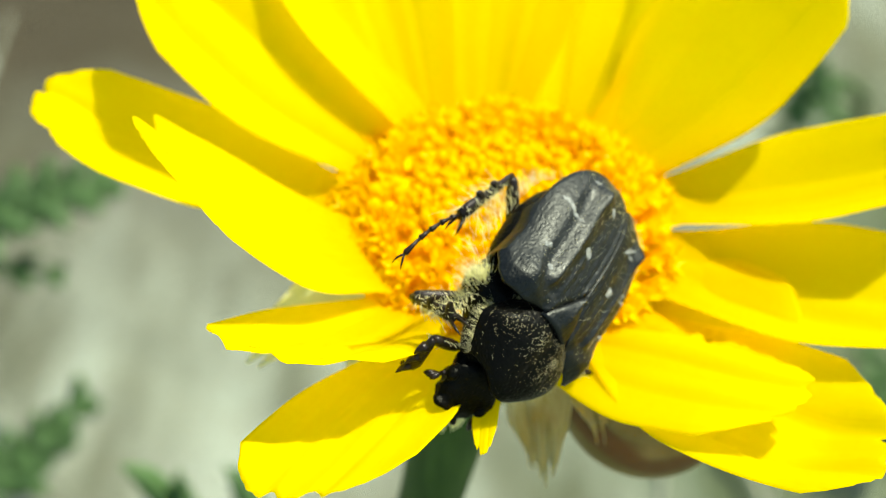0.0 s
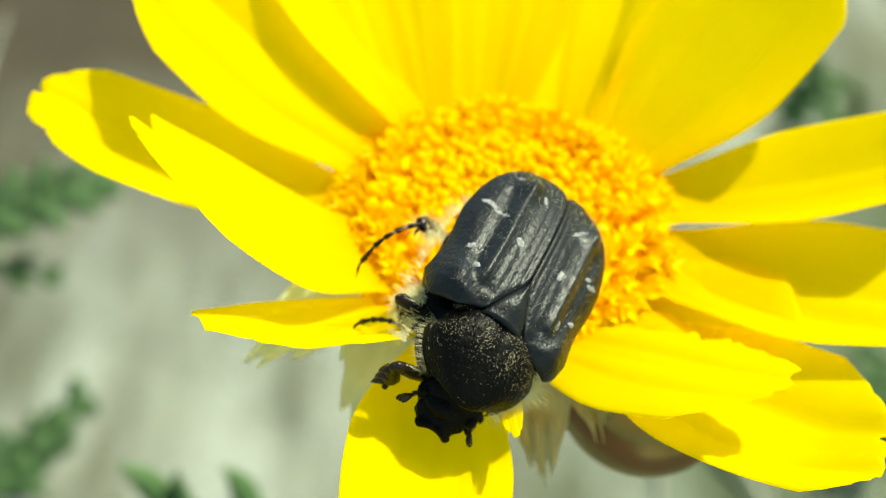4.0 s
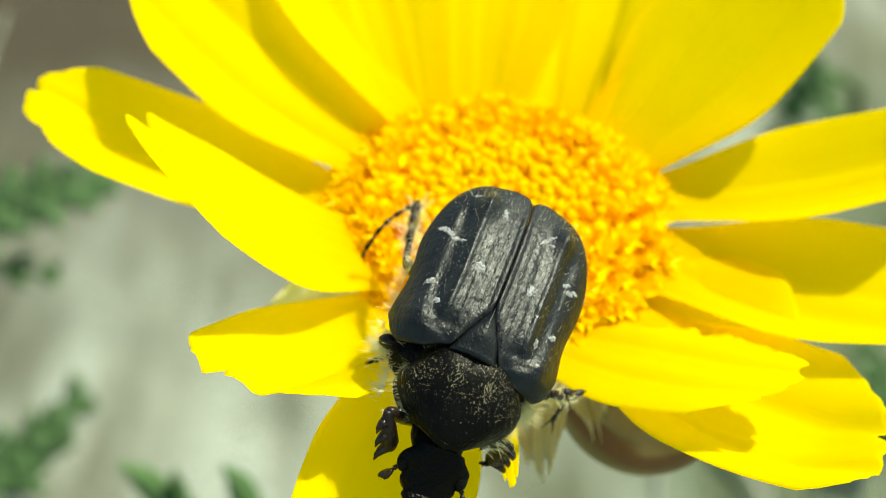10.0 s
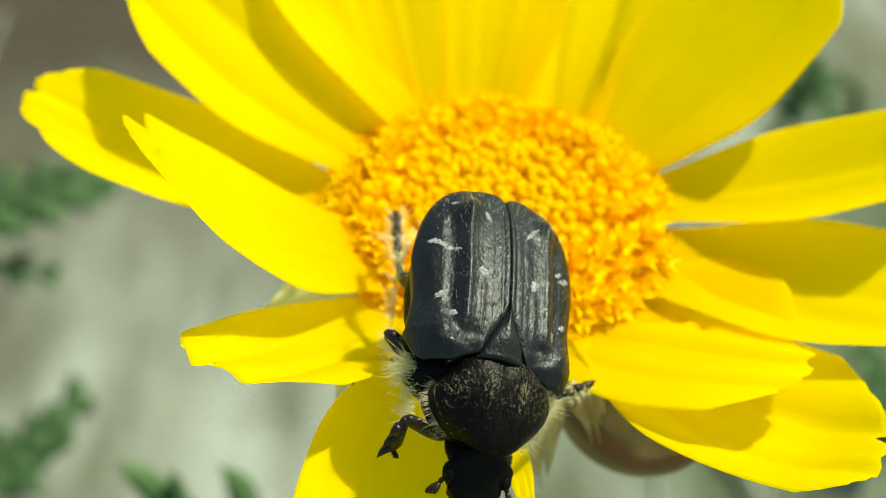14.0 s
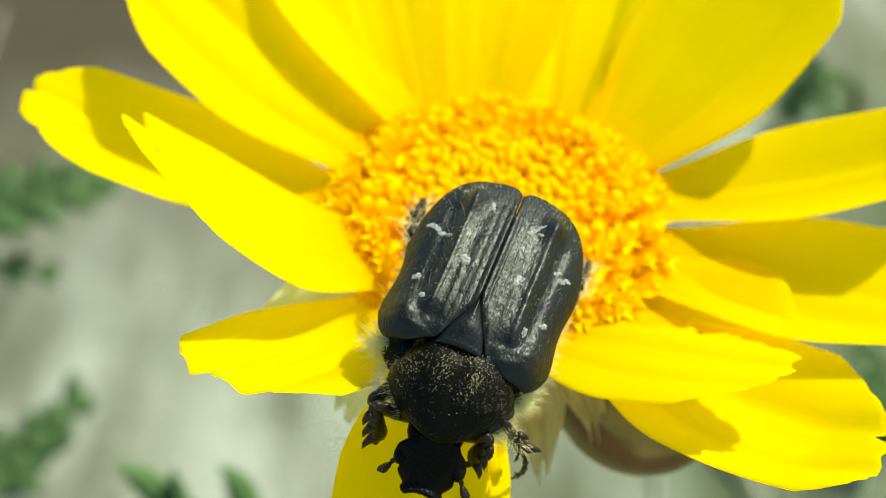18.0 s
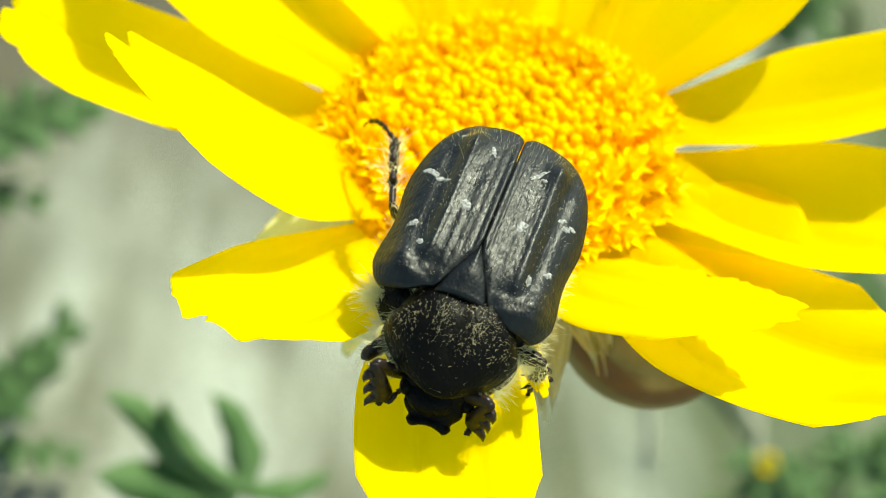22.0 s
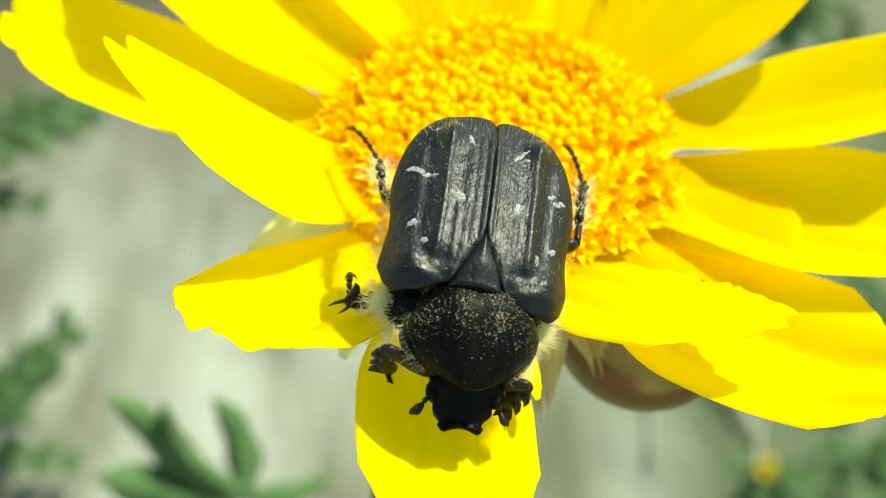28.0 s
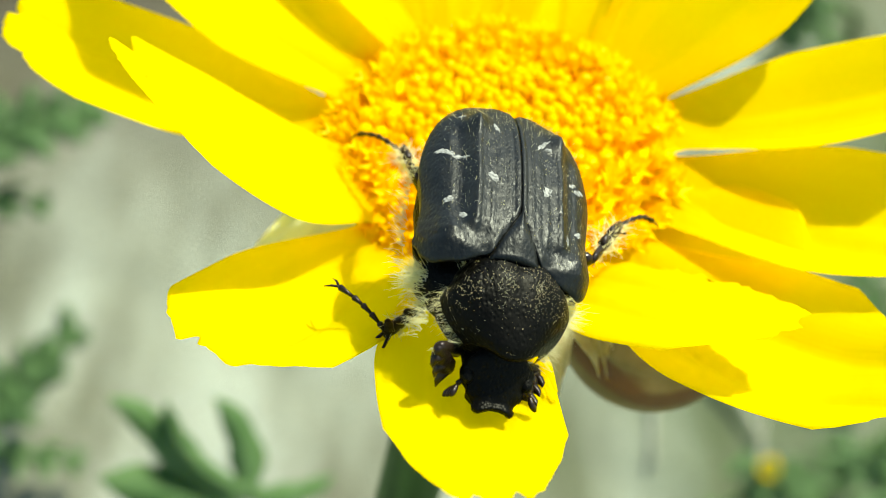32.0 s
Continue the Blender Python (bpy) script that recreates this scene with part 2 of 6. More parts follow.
STRAW = straw_material()
BRACT, DRY_BRACT, LEAF, STEM, SHELL, SOIL = bract_material(), dry_bract_material(), leaf_material(), stem_material(), shell_material(), ground_material()


# mesh helpers ------------------------------------------------------------
def link_mesh(name, bm, material, parent=None, label="", smooth=True):
    me = bpy.data.meshes.new(name)
    bmesh.ops.recalc_face_normals(bm, faces=bm.faces)
    bm.to_mesh(me)
    bm.free()
    me.materials.append(material)
    if smooth:
        me.shade_smooth()
    ob = new(name, me)
    if parent is not None:
        ob.parent = parent
    return tagged(ob, label)


def part(name, bm, material, parent, label="", smooth=True):
    return link_mesh(name, bm, material, parent, label, smooth)


def grid(bm, f, nu, nv, closed_v=False, flip=False):
    """Faces over f(i / nu, j / nv). Returns the rows of vertices."""
    rows = [[bm.verts.new(f(i / nu, j / nv)) for j in range(nv if closed_v else nv + 1)] for i in range(nu + 1)]
    m = len(rows[0])
    for i in range(nu):
        for j in range(m if closed_v else nv):
            bm.faces.new((rows[i][j], rows[i + 1][j], rows[i + 1][(j + 1) % m], rows[i][(j + 1) % m]))
    return rows


def tube(bm, points, radii, sides=8, cap=True):
    """A round tube of changing radius along the points."""
    pts = [Vector(p) for p in points]
    rings, side = [], None
    for i, p in enumerate(pts):
        d = (pts[min(i + 1, len(pts) - 1)] - pts[max(i - 1, 0)]).normalized()
        if side is None:
            side = d.orthogonal().normalized()
        side = (side - d * side.dot(d)).normalized()
        other = d.cross(side)
        rings.append([bm.verts.new(p + radii[i] * (side * math.cos(2 * math.pi * k / sides) + other * math.sin(2 * math.pi * k / sides)))
                      for k in range(sides)])
    for a, b in zip(rings, rings[1:]):
        for k in range(sides):
            bm.faces.new((a[k], a[(k + 1) % sides], b[(k + 1) % sides], b[k]))
    if cap:
        bm.faces.new(rings[0][::-1])
        bm.faces.new(rings[-1])
    return rings


def smooth01(x):
    x = min(max(x, 0.0), 1.0)
    return x * x * (3 - 2 * x)


def blob(bm, centre, size, nu=10, nv=14):
    """A closed ellipsoid."""
    c = Vector(centre)

    def f(u, v):
        a, b = math.pi * (0.5 - u) * 0.995, 2 * math.pi * v
        return c + Vector((size[0] * math.cos(a) * math.cos(b), size[1] * math.cos(a) * math.sin(b), size[2] * math.sin(a)))
    rows = grid(bm, f, nu, nv, closed_v=True)
    bm.faces.new(rows[0])
    bm.faces.new(rows[-1][::-1])


# ground ------------------------------------------------------------------
def build_ground():
    bm = bmesh.new()

    def f(u, v):
        # close rings near the plant, wide ones to the horizon
        r = 0.02 + 0.6 * u + 400 * u ** 9
        a = 2 * math.pi * v
        x, y = r * math.cos(a), r * math.sin(a) + 0.1
        lumps = 0.004 * noise.noise((x * 22, y * 22, 0)) + 0.0015 * noise.noise((x * 90, y * 90, 3))
        return Vector((x, y, lumps if r < 2 else 0.0))
    rows = grid(bm, f, 90, 120, closed_v=True)
    bm.faces.new(rows[0])
    tagged(link_mesh("ground", bm, SOIL), "pale grey-beige dusty soil with darker streaks", "ground", kind="structure")


# flower ------------------------------------------------------------------
# per petal: azimuth, yaw, rise, curl, bend, length, half width, roll, twist, skew, cup, height of the base
PETALS = [
    (170.7, 3.1, 17.4, 4.8, -2.0, 13.98, 2.84, 1.2, 0.2, -0.050, 0.011, -0.73),  # petal 1
    (201.3, 3.1, 33.0, 28.9, 1.0, 12.29, 4.05, 0.4, 4.1, 0.035, -0.002, -0.46),  # petal 2
    (143.6, 14.5, 27.6, 12.5, -5.8, 13.65, 3.70, -1.3, 7.4, -0.042, 0.121, -0.61),  # petal 3
    (122.9, 10.8, 24.2, -0.9, -16.3, 13.47, 2.93, 25.2, 2.2, -0.002, 0.104, -0.38),  # petal 4
    (124.4, -15.1, 32.1, -3.9, -3.3, 15.12, 2.99, -0.3, -0.4, -0.001, 0.121, -1.17),  # petal 5
    (97.8, -17.7, 32.0, -4.0, -3.1, 15.11, 3.00, -0.1, 0.1, 0.000, 0.119, -1.42),  # petal 6
    (59.6, 20.9, 14.0, -12.6, -7.0, 15.73, 3.86, -19.3, -12.9, 0.001, 0.109, -0.45),  # petal 7
    (39.6, -6.0, 35.1, -0.1, 1.5, 12.32, 3.98, 5.1, -11.5, -0.053, 0.060, -0.96),  # petal 8
    (14.3, -10.5, 8.3, 5.3, 3.4, 13.65, 2.91, -1.2, -10.3, 0.020, 0.047, -0.70),  # petal 9
    (-17.3, -2.6, 8.1, -0.6, 6.3, 14.26, 3.93, 0.9, -20.6, 0.001, 0.039, -0.86),  # petal 10
    (-86.4, 51.7, 18.4, 2.7, 3.7, 10.68, 3.09, -7.2, -12.5, 0.046, -0.081, -1.10),  # petal 11
    (-53.1, -1.7, 9.2, 10.4, 21.6, 12.65, 3.91, -10.4, 1.4, -0.088, 0.019, -0.95),  # petal 12
    (228.3, 7.1, 24.3, 7.2, -2.2, 10.87, 3.51, 8.2, 2.3, 0.008, -0.034, -0.67),  # petal 14
    (255.1, 6.3, 15.5, 5.5, 21.5, 13.81, 2.84, -7.9, -7.4, -0.018, -0.055, -0.56),  # petal 13
    (-90.5, -0.2, 14.6, 2.1, 11.3, 8.60, 0.42, -0.0, 0.1, 0.001, 0.100, -0.80),  # petal 15
    (-30.0, 2.0, 5.0, -4.0, 0.0, 6.80, 3.00, 0.0, 0.0, 0.000, 0.120, -1.50),  # petal 16
]
BASE_RADIUS = 0.0050
# how deep the petals are folded along the middle, and which one has an eaten edge
FOLDS = {0: 0.46, 1: 0.0, 8: 0.52, 9: 0.50, 11: 0.42, 12: 0.20, 13: 0.10, 14: 0.0}
EATEN = 10
NIPPED = 1          # a petal with a narrow torn tip
ROUNDED = 13        # a petal with a rounder tip
# how far the petals' tips are raised towards, or lowered from, a point high before the flower
RAISED = {3: 0.015, 8: 0.028, 10: 0.01, 11: -0.012, 12: 0.015, 13: 0.015}
RAISE_TO = Vector((-0.0023, -0.0403, 0.0383))


def petal_surface(q, tip_seed, fold, eaten, nipped, rounded):
    az, yaw, e0, e1, y1, length, half, roll, r1, skew, cup, z0 = q
    n = 40
    line, dirs = [Vector((0, 0, 0))], []
    for i in range(n + 1):
        u = i / n
        e, a = radians(e0 + e1 * u), radians(az + yaw + y1 * u)
        dirs.append((e, a))
    vec = [Vector((math.cos(e) * math.cos(a), math.cos(e) * math.sin(a), math.sin(e))) for e, a in dirs]
    for i in range(n):
        line.append(line[-1] + (vec[i] + vec[i + 1]) * (0.5 * length * MM / n))
    rnd = random.Random(tip_seed)
    notch = [(rnd.uniform(-0.45, -0.15), rnd.uniform(0.02, 0.05)), (rnd.uniform(0.2, 0.5), rnd.uniform(0.015, 0.05))]
    wav = [rnd.uniform(0, 6.28) for _ in range(4)]

    def f(u, v):
        end = 1 - (0.25 * abs(v) ** 2.6 if rounded else 0.20 * abs(v) ** 2.6) + skew * v
        for at, deep in notch if not nipped else ():
            end -= deep * math.exp(-((v - at) / 0.085) ** 2)
        if nipped:
            end = 0.985 - 0.03 * v * v
        end += 0.004 * math.sin(23 * v + wav[0]) + 0.003 * math.sin(41 * v + wav[1])
        uu = min(max(u * end, 0.0), 1.0)
        k = min(int(uu * n), n - 1)
        w = uu * n - k
        c = line[k].lerp(line[k + 1], w)
        e, a = (dirs[k][0] * (1 - w) + dirs[k + 1][0] * w), (dirs[k][1] * (1 - w) + dirs[k + 1][1] * w)
        ro = radians(roll + r1 * uu)
        t = Vector((math.cos(e) * math.cos(a), math.cos(e) * math.sin(a), math.sin(e)))
        s = Vector((-math.sin(a), math.cos(a), 0))
        side = s * math.cos(ro) + t.cross(s) * math.sin(ro)
        up = t.cross(side)
        if up.z < 0:
            up = -up
        foot = 0.54 if nipped else 0.42
        wid = half * MM * (foot + (1 - foot) * smooth01(uu / 0.55)) * (1 - 0.12 * max((uu - 0.6) / 0.4, 0) ** 2)
        if nipped:
            # a rounded foot that laps over the florets
            wid *= math.sqrt(max(1 - max(1 - uu / 0.06, 0) ** 2, 0.01))
            # a torn shoulder, then a narrow rounded finger
            wid *= 1 - 0.42 * smooth01((uu - 0.80 - 0.03 * v) / 0.05)
            wid *= math.sqrt(max(1 - max((uu - 0.90) / 0.085, 0) ** 2, 0.02))
        # two long grooves and a slight waviness
        groove = -0.07 * (math.exp(-((v - 0.34) / 0.10) ** 2) + math.exp(-((v + 0.34) / 0.10) ** 2)) * (0.4 + 0.6 * uu)
        ripple = 0.022 * math.sin(5 * uu + wav[2] + 2.5 * v) * uu + 0.02 * math.sin(9 * v + wav[3])
        crease = -fold * (1 - math.sqrt(v * v + 0.01)) * smooth01(uu / 0.25) * (1 - 0.6 * smooth01((uu - 0.75) / 0.25))
        if eaten and v > 0:
            bite = 0.5 + 0.5 * noise.noise((uu * 16, 0.3, 7)) + 0.3 * noise.noise((uu * 47, 1.3, 2))
            wid *= 1 - 0.30 * v ** 4 * bite * smooth01((uu - 0.12) / 0.1)
        return c + side * (v * wid) + up * (wid * (cup * v * v + groove + ripple + crease))
    return f


def build_petal(q, seed, parent):
    f = petal_surface(q, seed, FOLDS.get(seed - 11, 0.12), seed - 11 == EATEN, seed - 11 == NIPPED, seed - 11 == ROUNDED)
    bm = bmesh.new()
    uvl = bm.loops.layers.uv.new("UVMap")
    nu, nv = 44, 40
    thick = 0.00012
    top = [[Vector(f(i / nu, 2 * j / nv - 1)) for j in range(nv + 1)] for i in range(nu + 1)]
    verts = {}
    for i in range(nu + 1):
        for j in range(nv + 1):
            du = top[min(i + 1, nu)][j] - top[max(i - 1, 0)][j]
            dv = top[i][min(j + 1, nv)] - top[i][max(j - 1, 0)]
            n = du.cross(dv).normalized()
            if n.z < 0:
                n = -n
            edge = min(1.0, 4 * min(j, nv - j, nu - i) / nv + 0.25)
            verts[i, j, 0] = bm.verts.new(top[i][j] + n * thick * 0.5 * edge)
            verts[i, j, 1] = bm.verts.new(top[i][j] - n * thick * 0.5 * edge)

    def face(keys):
        fc = bm.faces.new([verts[k] for k in keys])
        for loop, k in zip(fc.loops, keys):
            loop[uvl].uv = (k[0] / nu, k[1] / nv)
    for i in range(nu):
        for j in range(nv):
            for s in (0, 1):
                face([(i, j, s), (i + 1, j, s), (i + 1, j + 1, s), (i, j + 1, s)])
    rim = [(i, 0) for i in range(nu)] + [(nu, j) for j in range(nv)] + [(i, nv) for i in range(nu, 0, -1)] + [(0, j) for j in range(nv, 0, -1)]
    for a, b in zip(rim, rim[1:] + rim[:1]):
        face([(*a, 0), (*b, 0), (*b, 1), (*a, 1)])
    az, z0 = radians(q[0]), q[11]
    base = Vector((BASE_RADIUS * math.cos(az), BASE_RADIUS * math.sin(az), z0 * MM))
    for (i, j, side), v in verts.items():
        v.co += (RAISE_TO - base - v.co) * RAISED.get(seed - 11, 0.0) * i / nu
        if seed - 11 == NIPPED:
            v.co += (RAISE_TO - base - v.co) * 0.012 * (1 - i / nu) ** 3
    ob = part("petal", bm, PETAL, parent)
    ob.location = base
    return ob


def floret_mesh(kind):
    """An open five-lobed floret (0 wide, 1 half open) or a closed bud (2), upright, 1 mm tall."""
    bm = bmesh.new()
    rnd = random.Random(kind + 5)
    n = 10
    if kind < 2:
        open_ = 0.50 if kind == 0 else 0.34
        prof = [(0.0, 0.13), (0.45, 0.16), (0.72, 0.24)]
        rings = [[bm.verts.new((r * math.cos(2 * math.pi * k / n), r * math.sin(2 * math.pi * k / n), z)) for k in range(n)] for z, r in prof]
        lobe, inside = [], []
        for k in range(n):
            a = 2 * math.pi * k / n
            r, z = (open_ + rnd.uniform(-0.04, 0.05), 0.94 + rnd.uniform(-0.08, 0.10)) if k % 2 == 0 else (0.25, 0.80)
            lobe.append(bm.verts.new((r * math.cos(a), r * math.sin(a), z)))
            inside.append(bm.verts.new((0.15 * math.cos(a), 0.15 * math.sin(a), 0.70)))
        rings.append(lobe)
        rings.append(inside)
        for a, b in zip(rings, rings[1:]):
            for k in range(n):
                bm.faces.new((a[k], a[(k + 1) % n], b[(k + 1) % n], b[k]))
        # the style stands in the throat
        tip = bm.verts.new((0.02, 0.01, 1.0 if kind == 0 else 0.92))
        for k in range(n):
            bm.faces.new((inside[k], inside[(k + 1) % n], tip))
    else:
        rings = []
        for z, r in [(0.0, 0.15), (0.4, 0.22), (0.75, 0.29), (0.92, 0.21)]:
            rings.append([bm.verts.new((r * (1 + (0.10 if k % 2 else -0.10)) * math.cos(2 * math.pi * k / n),
                                        r * (1 + (0.10 if k % 2 else -0.10)) * math.sin(2 * math.pi * k / n), z)) for k in range(n)])
        for a, b in zip(rings, rings[1:]):
            for k in range(n):
                bm.faces.new((a[k], a[(k + 1) % n], b[(k + 1) % n], b[k]))
        mid = bm.verts.new((0, 0, 0.99))
        for k in range(n):
            bm.faces.new((rings[-1][k], rings[-1][(k + 1) % n], mid))
    bmesh.ops.recalc_face_normals(bm, faces=bm.faces)
    return bm


def ripen(me, values):
    """How far each corner's floret has opened, for its colour."""
    att = me.attributes.new("ripeness", "FLOAT", "POINT")
    for d, v in zip(att.data, values):
        d.value = v


DISC_R = 0.0058


def disc_height(r):
    """Height of the disc's skin over the head's plane."""
    k = r / DISC_R
    return 0.0005 * (1 - k ** 2) + 0.0003 - 0.0009 * max(k - 0.8, 0) / 0.2


def build_flower():
    flower = new("daisy_flower")
    flower.location = (0, 0, HEAD)
    tagged(flower, "bright yellow daisy flower with orange disc on a green stem", "flower")
    bm = bmesh.new()
    rows = grid(bm, lambda u, v: Vector((DISC_R * u * math.cos(2 * math.pi * v), DISC_R * u * math.sin(2 * math.pi * v), disc_height(DISC_R * u)))
                if u > 0.02 else Vector((0.02 * DISC_R * math.cos(2 * math.pi * v), 0.02 * DISC_R * math.sin(2 * math.pi * v), disc_height(0))), 16, 40, closed_v=True)
    low = [bm.verts.new((0.8 * w.co.x, 0.8 * w.co.y, -0.0026)) for w in rows[-1]]
    for k in range(40):
        bm.faces.new((rows[-1][k], rows[-1][(k + 1) % 40], low[(k + 1) % 40], low[k]))
    bm.faces.new(rows[0])
    bm.faces.new(low[::-1])
    disc = part("disc", bm, DISC, flower, "orange domed disc of tiny florets")
    disc.location = (-0.0003, 0.0002, 0.0)
    petals = [build_petal(q, 11 + i, flower) for i, q in enumerate(PETALS)]
    # green cup under the head
    bm = bmesh.new()

    def cup(u, v):
        a = 2 * math.pi * v
        r = (0.0056 * math.cos(u * 1.35) + 0.0002 * math.sin(14 * a) * (1 - u))
        return Vector((r * math.cos(a), r * math.sin(a), -0.0019 - 0.0034 * math.sin(u * 1.5)))
    grid(bm, cup, 8, 56, closed_v=True)
    part("receptacle", bm, STEM, flower, "green scaly cup under the petals")
    # papery bracts under the petals
    rnd = random.Random(4)
    for az, length, half, drop in BRACTS:
        build_bract(az, length, half, drop, flower, rnd)
    # stem
    bm = bmesh.new()
    pts, rad = [], []
    for i in range(26):
        d = i / 25
        z = -0.0048 - d * (HEAD - 0.0048 + 0.004)
        drop = -z
        pts.append((-0.17 * drop + 0.35 * max(drop - 0.04, 0) ** 2 * 2, -0.02 * drop, z))
        rad.append(0.0019 - 0.0004 * smooth01(d * 12) + 0.0002 * d)
    tube(bm, pts, rad, 14)
    part("stem", bm, STEM, flower, "ribbed green stem")
    return flower, disc, petals


# azimuth, length, half width (mm), downward tilt
BRACTS = [(20, 3.2, 1.5, 30), (45, 3.2, 1.5, 30), (72, 3.2, 1.5, 30), (100, 3.2, 1.5, 30), (128, 3.2, 1.5, 30), (152, 3.4, 1.5, 30),
          (176, 4.2, 1.6, 25), (200, 6.0, 1.9, 4), (226, 4.4, 1.9, 14), (250, 3.4, 1.5, 34), (280, 5.2, 1.30, 32), (296, 4.0, 1.0, 22), (322, 3.4, 1.6, 30), (350, 3.2, 1.5, 30)]


def build_bract(az, length, half, drop, parent, rnd):
    bm = bmesh.new()
    uvl = bm.loops.layers.uv.new("UVMap")
    a = radians(az)
    out, side = Vector((math.cos(a), math.sin(a), 0)), Vector((-math.sin(a), math.cos(a), 0))
    ph = [rnd.uniform(0, 6.28) for _ in range(3)]
    dry = 270 < az < 300          # two of them are dry and ragged
    nu, nv = 28, 26
    verts = {}
    for i in range(nu + 1):
        for j in range(nv + 1):
            u, v = i / nu, 2 * j / nv - 1
            end = 1 - (0.14 if dry else 0.3) * abs(v) ** 2.2 + 0.07 * math.sin(9 * v + ph[0]) + (0.035 + 0.03 * dry) * math.sin(17 * v + ph[1]) - 0.10 * dry * abs(math.sin(6 * v + ph[2]))
            uu = u * end
            d = radians(drop + 18 * uu)
            w = half * MM * (0.75 + 0.35 * math.sin(min(uu * 1.3, 1.0) * math.pi * 0.9)) * (1 - (0.55 if dry else 0.3) * uu * uu) * (1 + (0.05 + 0.13 * dry) * noise.noise((4.5 * uu + az, 2.0 * (v > 0), 3.0)) * abs(v))
            p = out * (0.0048 + length * MM * uu * math.cos(d)) + Vector((0, 0, -0.0022 - length * MM * uu * math.sin(d)))
            p = p + side * v * w + Vector((0, 0, 1)) * MM * (0.35 * v * v + 0.16 * math.sin(7 * v + 5 * uu + ph[2]) * uu + dry * 0.16 * math.sin(11 * v + ph[0]) * uu + 0.24 * noise.noise((4 * v, 5 * uu, az)) + 0.08 * noise.noise((11 * v, 13 * uu, az)))
            for s in (0, 1):
                verts[i, j, s] = bm.verts.new(p + Vector((0, 0, -0.00007 * s)))

    def face(keys):
        fc = bm.faces.new([verts[k] for k in keys])
        for loop, k in zip(fc.loops, keys):
            loop[uvl].uv = (k[0] / nu, k[1] / nv)
    for i in range(nu):
        for j in range(nv):
            for s in (0, 1):
                face([(i, j, s), (i + 1, j, s), (i + 1, j + 1, s), (i, j + 1, s)])
    rim = [(i, 0) for i in range(nu)] + [(nu, j) for j in range(nv)] + [(i, nv) for i in range(nu, 0, -1)] + [(0, j) for j in range(nv, 0, -1)]
    for p, q in zip(rim, rim[1:] + rim[:1]):
        face([(*p, 0), (*q, 0), (*q, 1), (*p, 1)])
    part("bract", bm, DRY_BRACT if dry else BRACT, parent, "dry ragged papery bract" if dry else "pale papery green bract")


def build_florets(disc):
    """Florets in a spiral: the outer ones singly, the crowded inner ones as one piece."""
    rnd = random.Random(8)
    meshes = []
    for k, ripe in enumerate((1.0, 0.65, 0.35)):
        bm = floret_mesh(k)
        me = bpy.data.meshes.new("floret")
        bm.to_mesh(me)
        bm.free()
        ripen(me, [ripe] * len(me.vertices))
        me.materials.append(FLORET)
        meshes.append(me)
    buds = [floret_mesh(k) for k in (1, 2)]
    forms = [([v.co.copy() for v in bm.verts], [[v.index for v in f.verts] for f in bm.faces]) for bm in buds if not bm.verts.index_update()]
    # rings from the rim inwards, closer together towards the middle
    places, k = [], 0
    r = DISC_R * 0.99
    while r > 0.0002:
        q = r / DISC_R
        gap = 0.00036 + 0.00022 * smooth01((q - 0.45) / 0.45)
        count = max(int(2 * math.pi * r / gap), 1)
        for i in range(count):
            places.append((r + rnd.gauss(0, 0.30) * gap, 2 * math.pi * (i + 0.5 * (k % 2) + rnd.gauss(0, 0.24)) / count, gap))
        r -= gap * 0.86
        k += 1
    verts, faces, tones = [], [], []
    for i, (r, a, gap) in enumerate(places):
        q = min(r / DISC_R, 1.0)
        lean = 0.15 * q + 0.75 * max(q - 0.72, 0) / 0.28 + rnd.uniform(-0.16, 0.16)
        size = gap * 1.95 * rnd.uniform(0.88, 1.14)
        tall = (0.85 + 0.45 * smooth01((q - 0.5) / 0.4) + rnd.uniform(-0.15, 0.2)) * MM
        # a low ring of unopened buds between the open rim and the middle
        dip = 0.00016 * math.exp(-((q - 0.62) / 0.10) ** 2)
        m = (Matrix.Translation((r * math.cos(a), r * math.sin(a), disc_height(r) - 0.00040 + 0.0002 * q - dip)) @ Matrix.Rotation(a, 4, "Z")
             @ Matrix.Rotation(lean, 4, "Y") @ Matrix.Rotation(rnd.uniform(0, 1.3), 4, "Z") @ Matrix.Diagonal((size, size, tall, 1)))
        if i < 300:
            ob = new("floret", meshes[0 if q > 0.80 and rnd.random() < 0.75 else (1 if rnd.random() < 0.6 else 2)])
            ob.parent = disc
            ob.matrix_local = m
        else:
            co, fc = forms[1 if q < 0.72 or rnd.random() < 0.5 else 0]
            base = len(verts)
            verts += [m @ c for c in co]
            faces += [[base + j for j in f] for f in fc]
            ripe = 0.45 + 0.5 * smooth01((q - 0.70) / 0.2) - 0.45 * math.exp(-((q - 0.60) / 0.14) ** 2) + rnd.uniform(-0.12, 0.12)
            tones += [min(max(ripe, 0), 1)] * len(co)
    me = bpy.data.meshes.new("inner_disc")
    me.from_pydata(verts, [], faces)
    ripen(me, tones)
    me.materials.append(FLORET)
    me.shade_smooth()
    ob = new("inner_disc", me)
    ob.parent = disc
    tagged(ob, "crowded closed orange florets", kind="stuff")


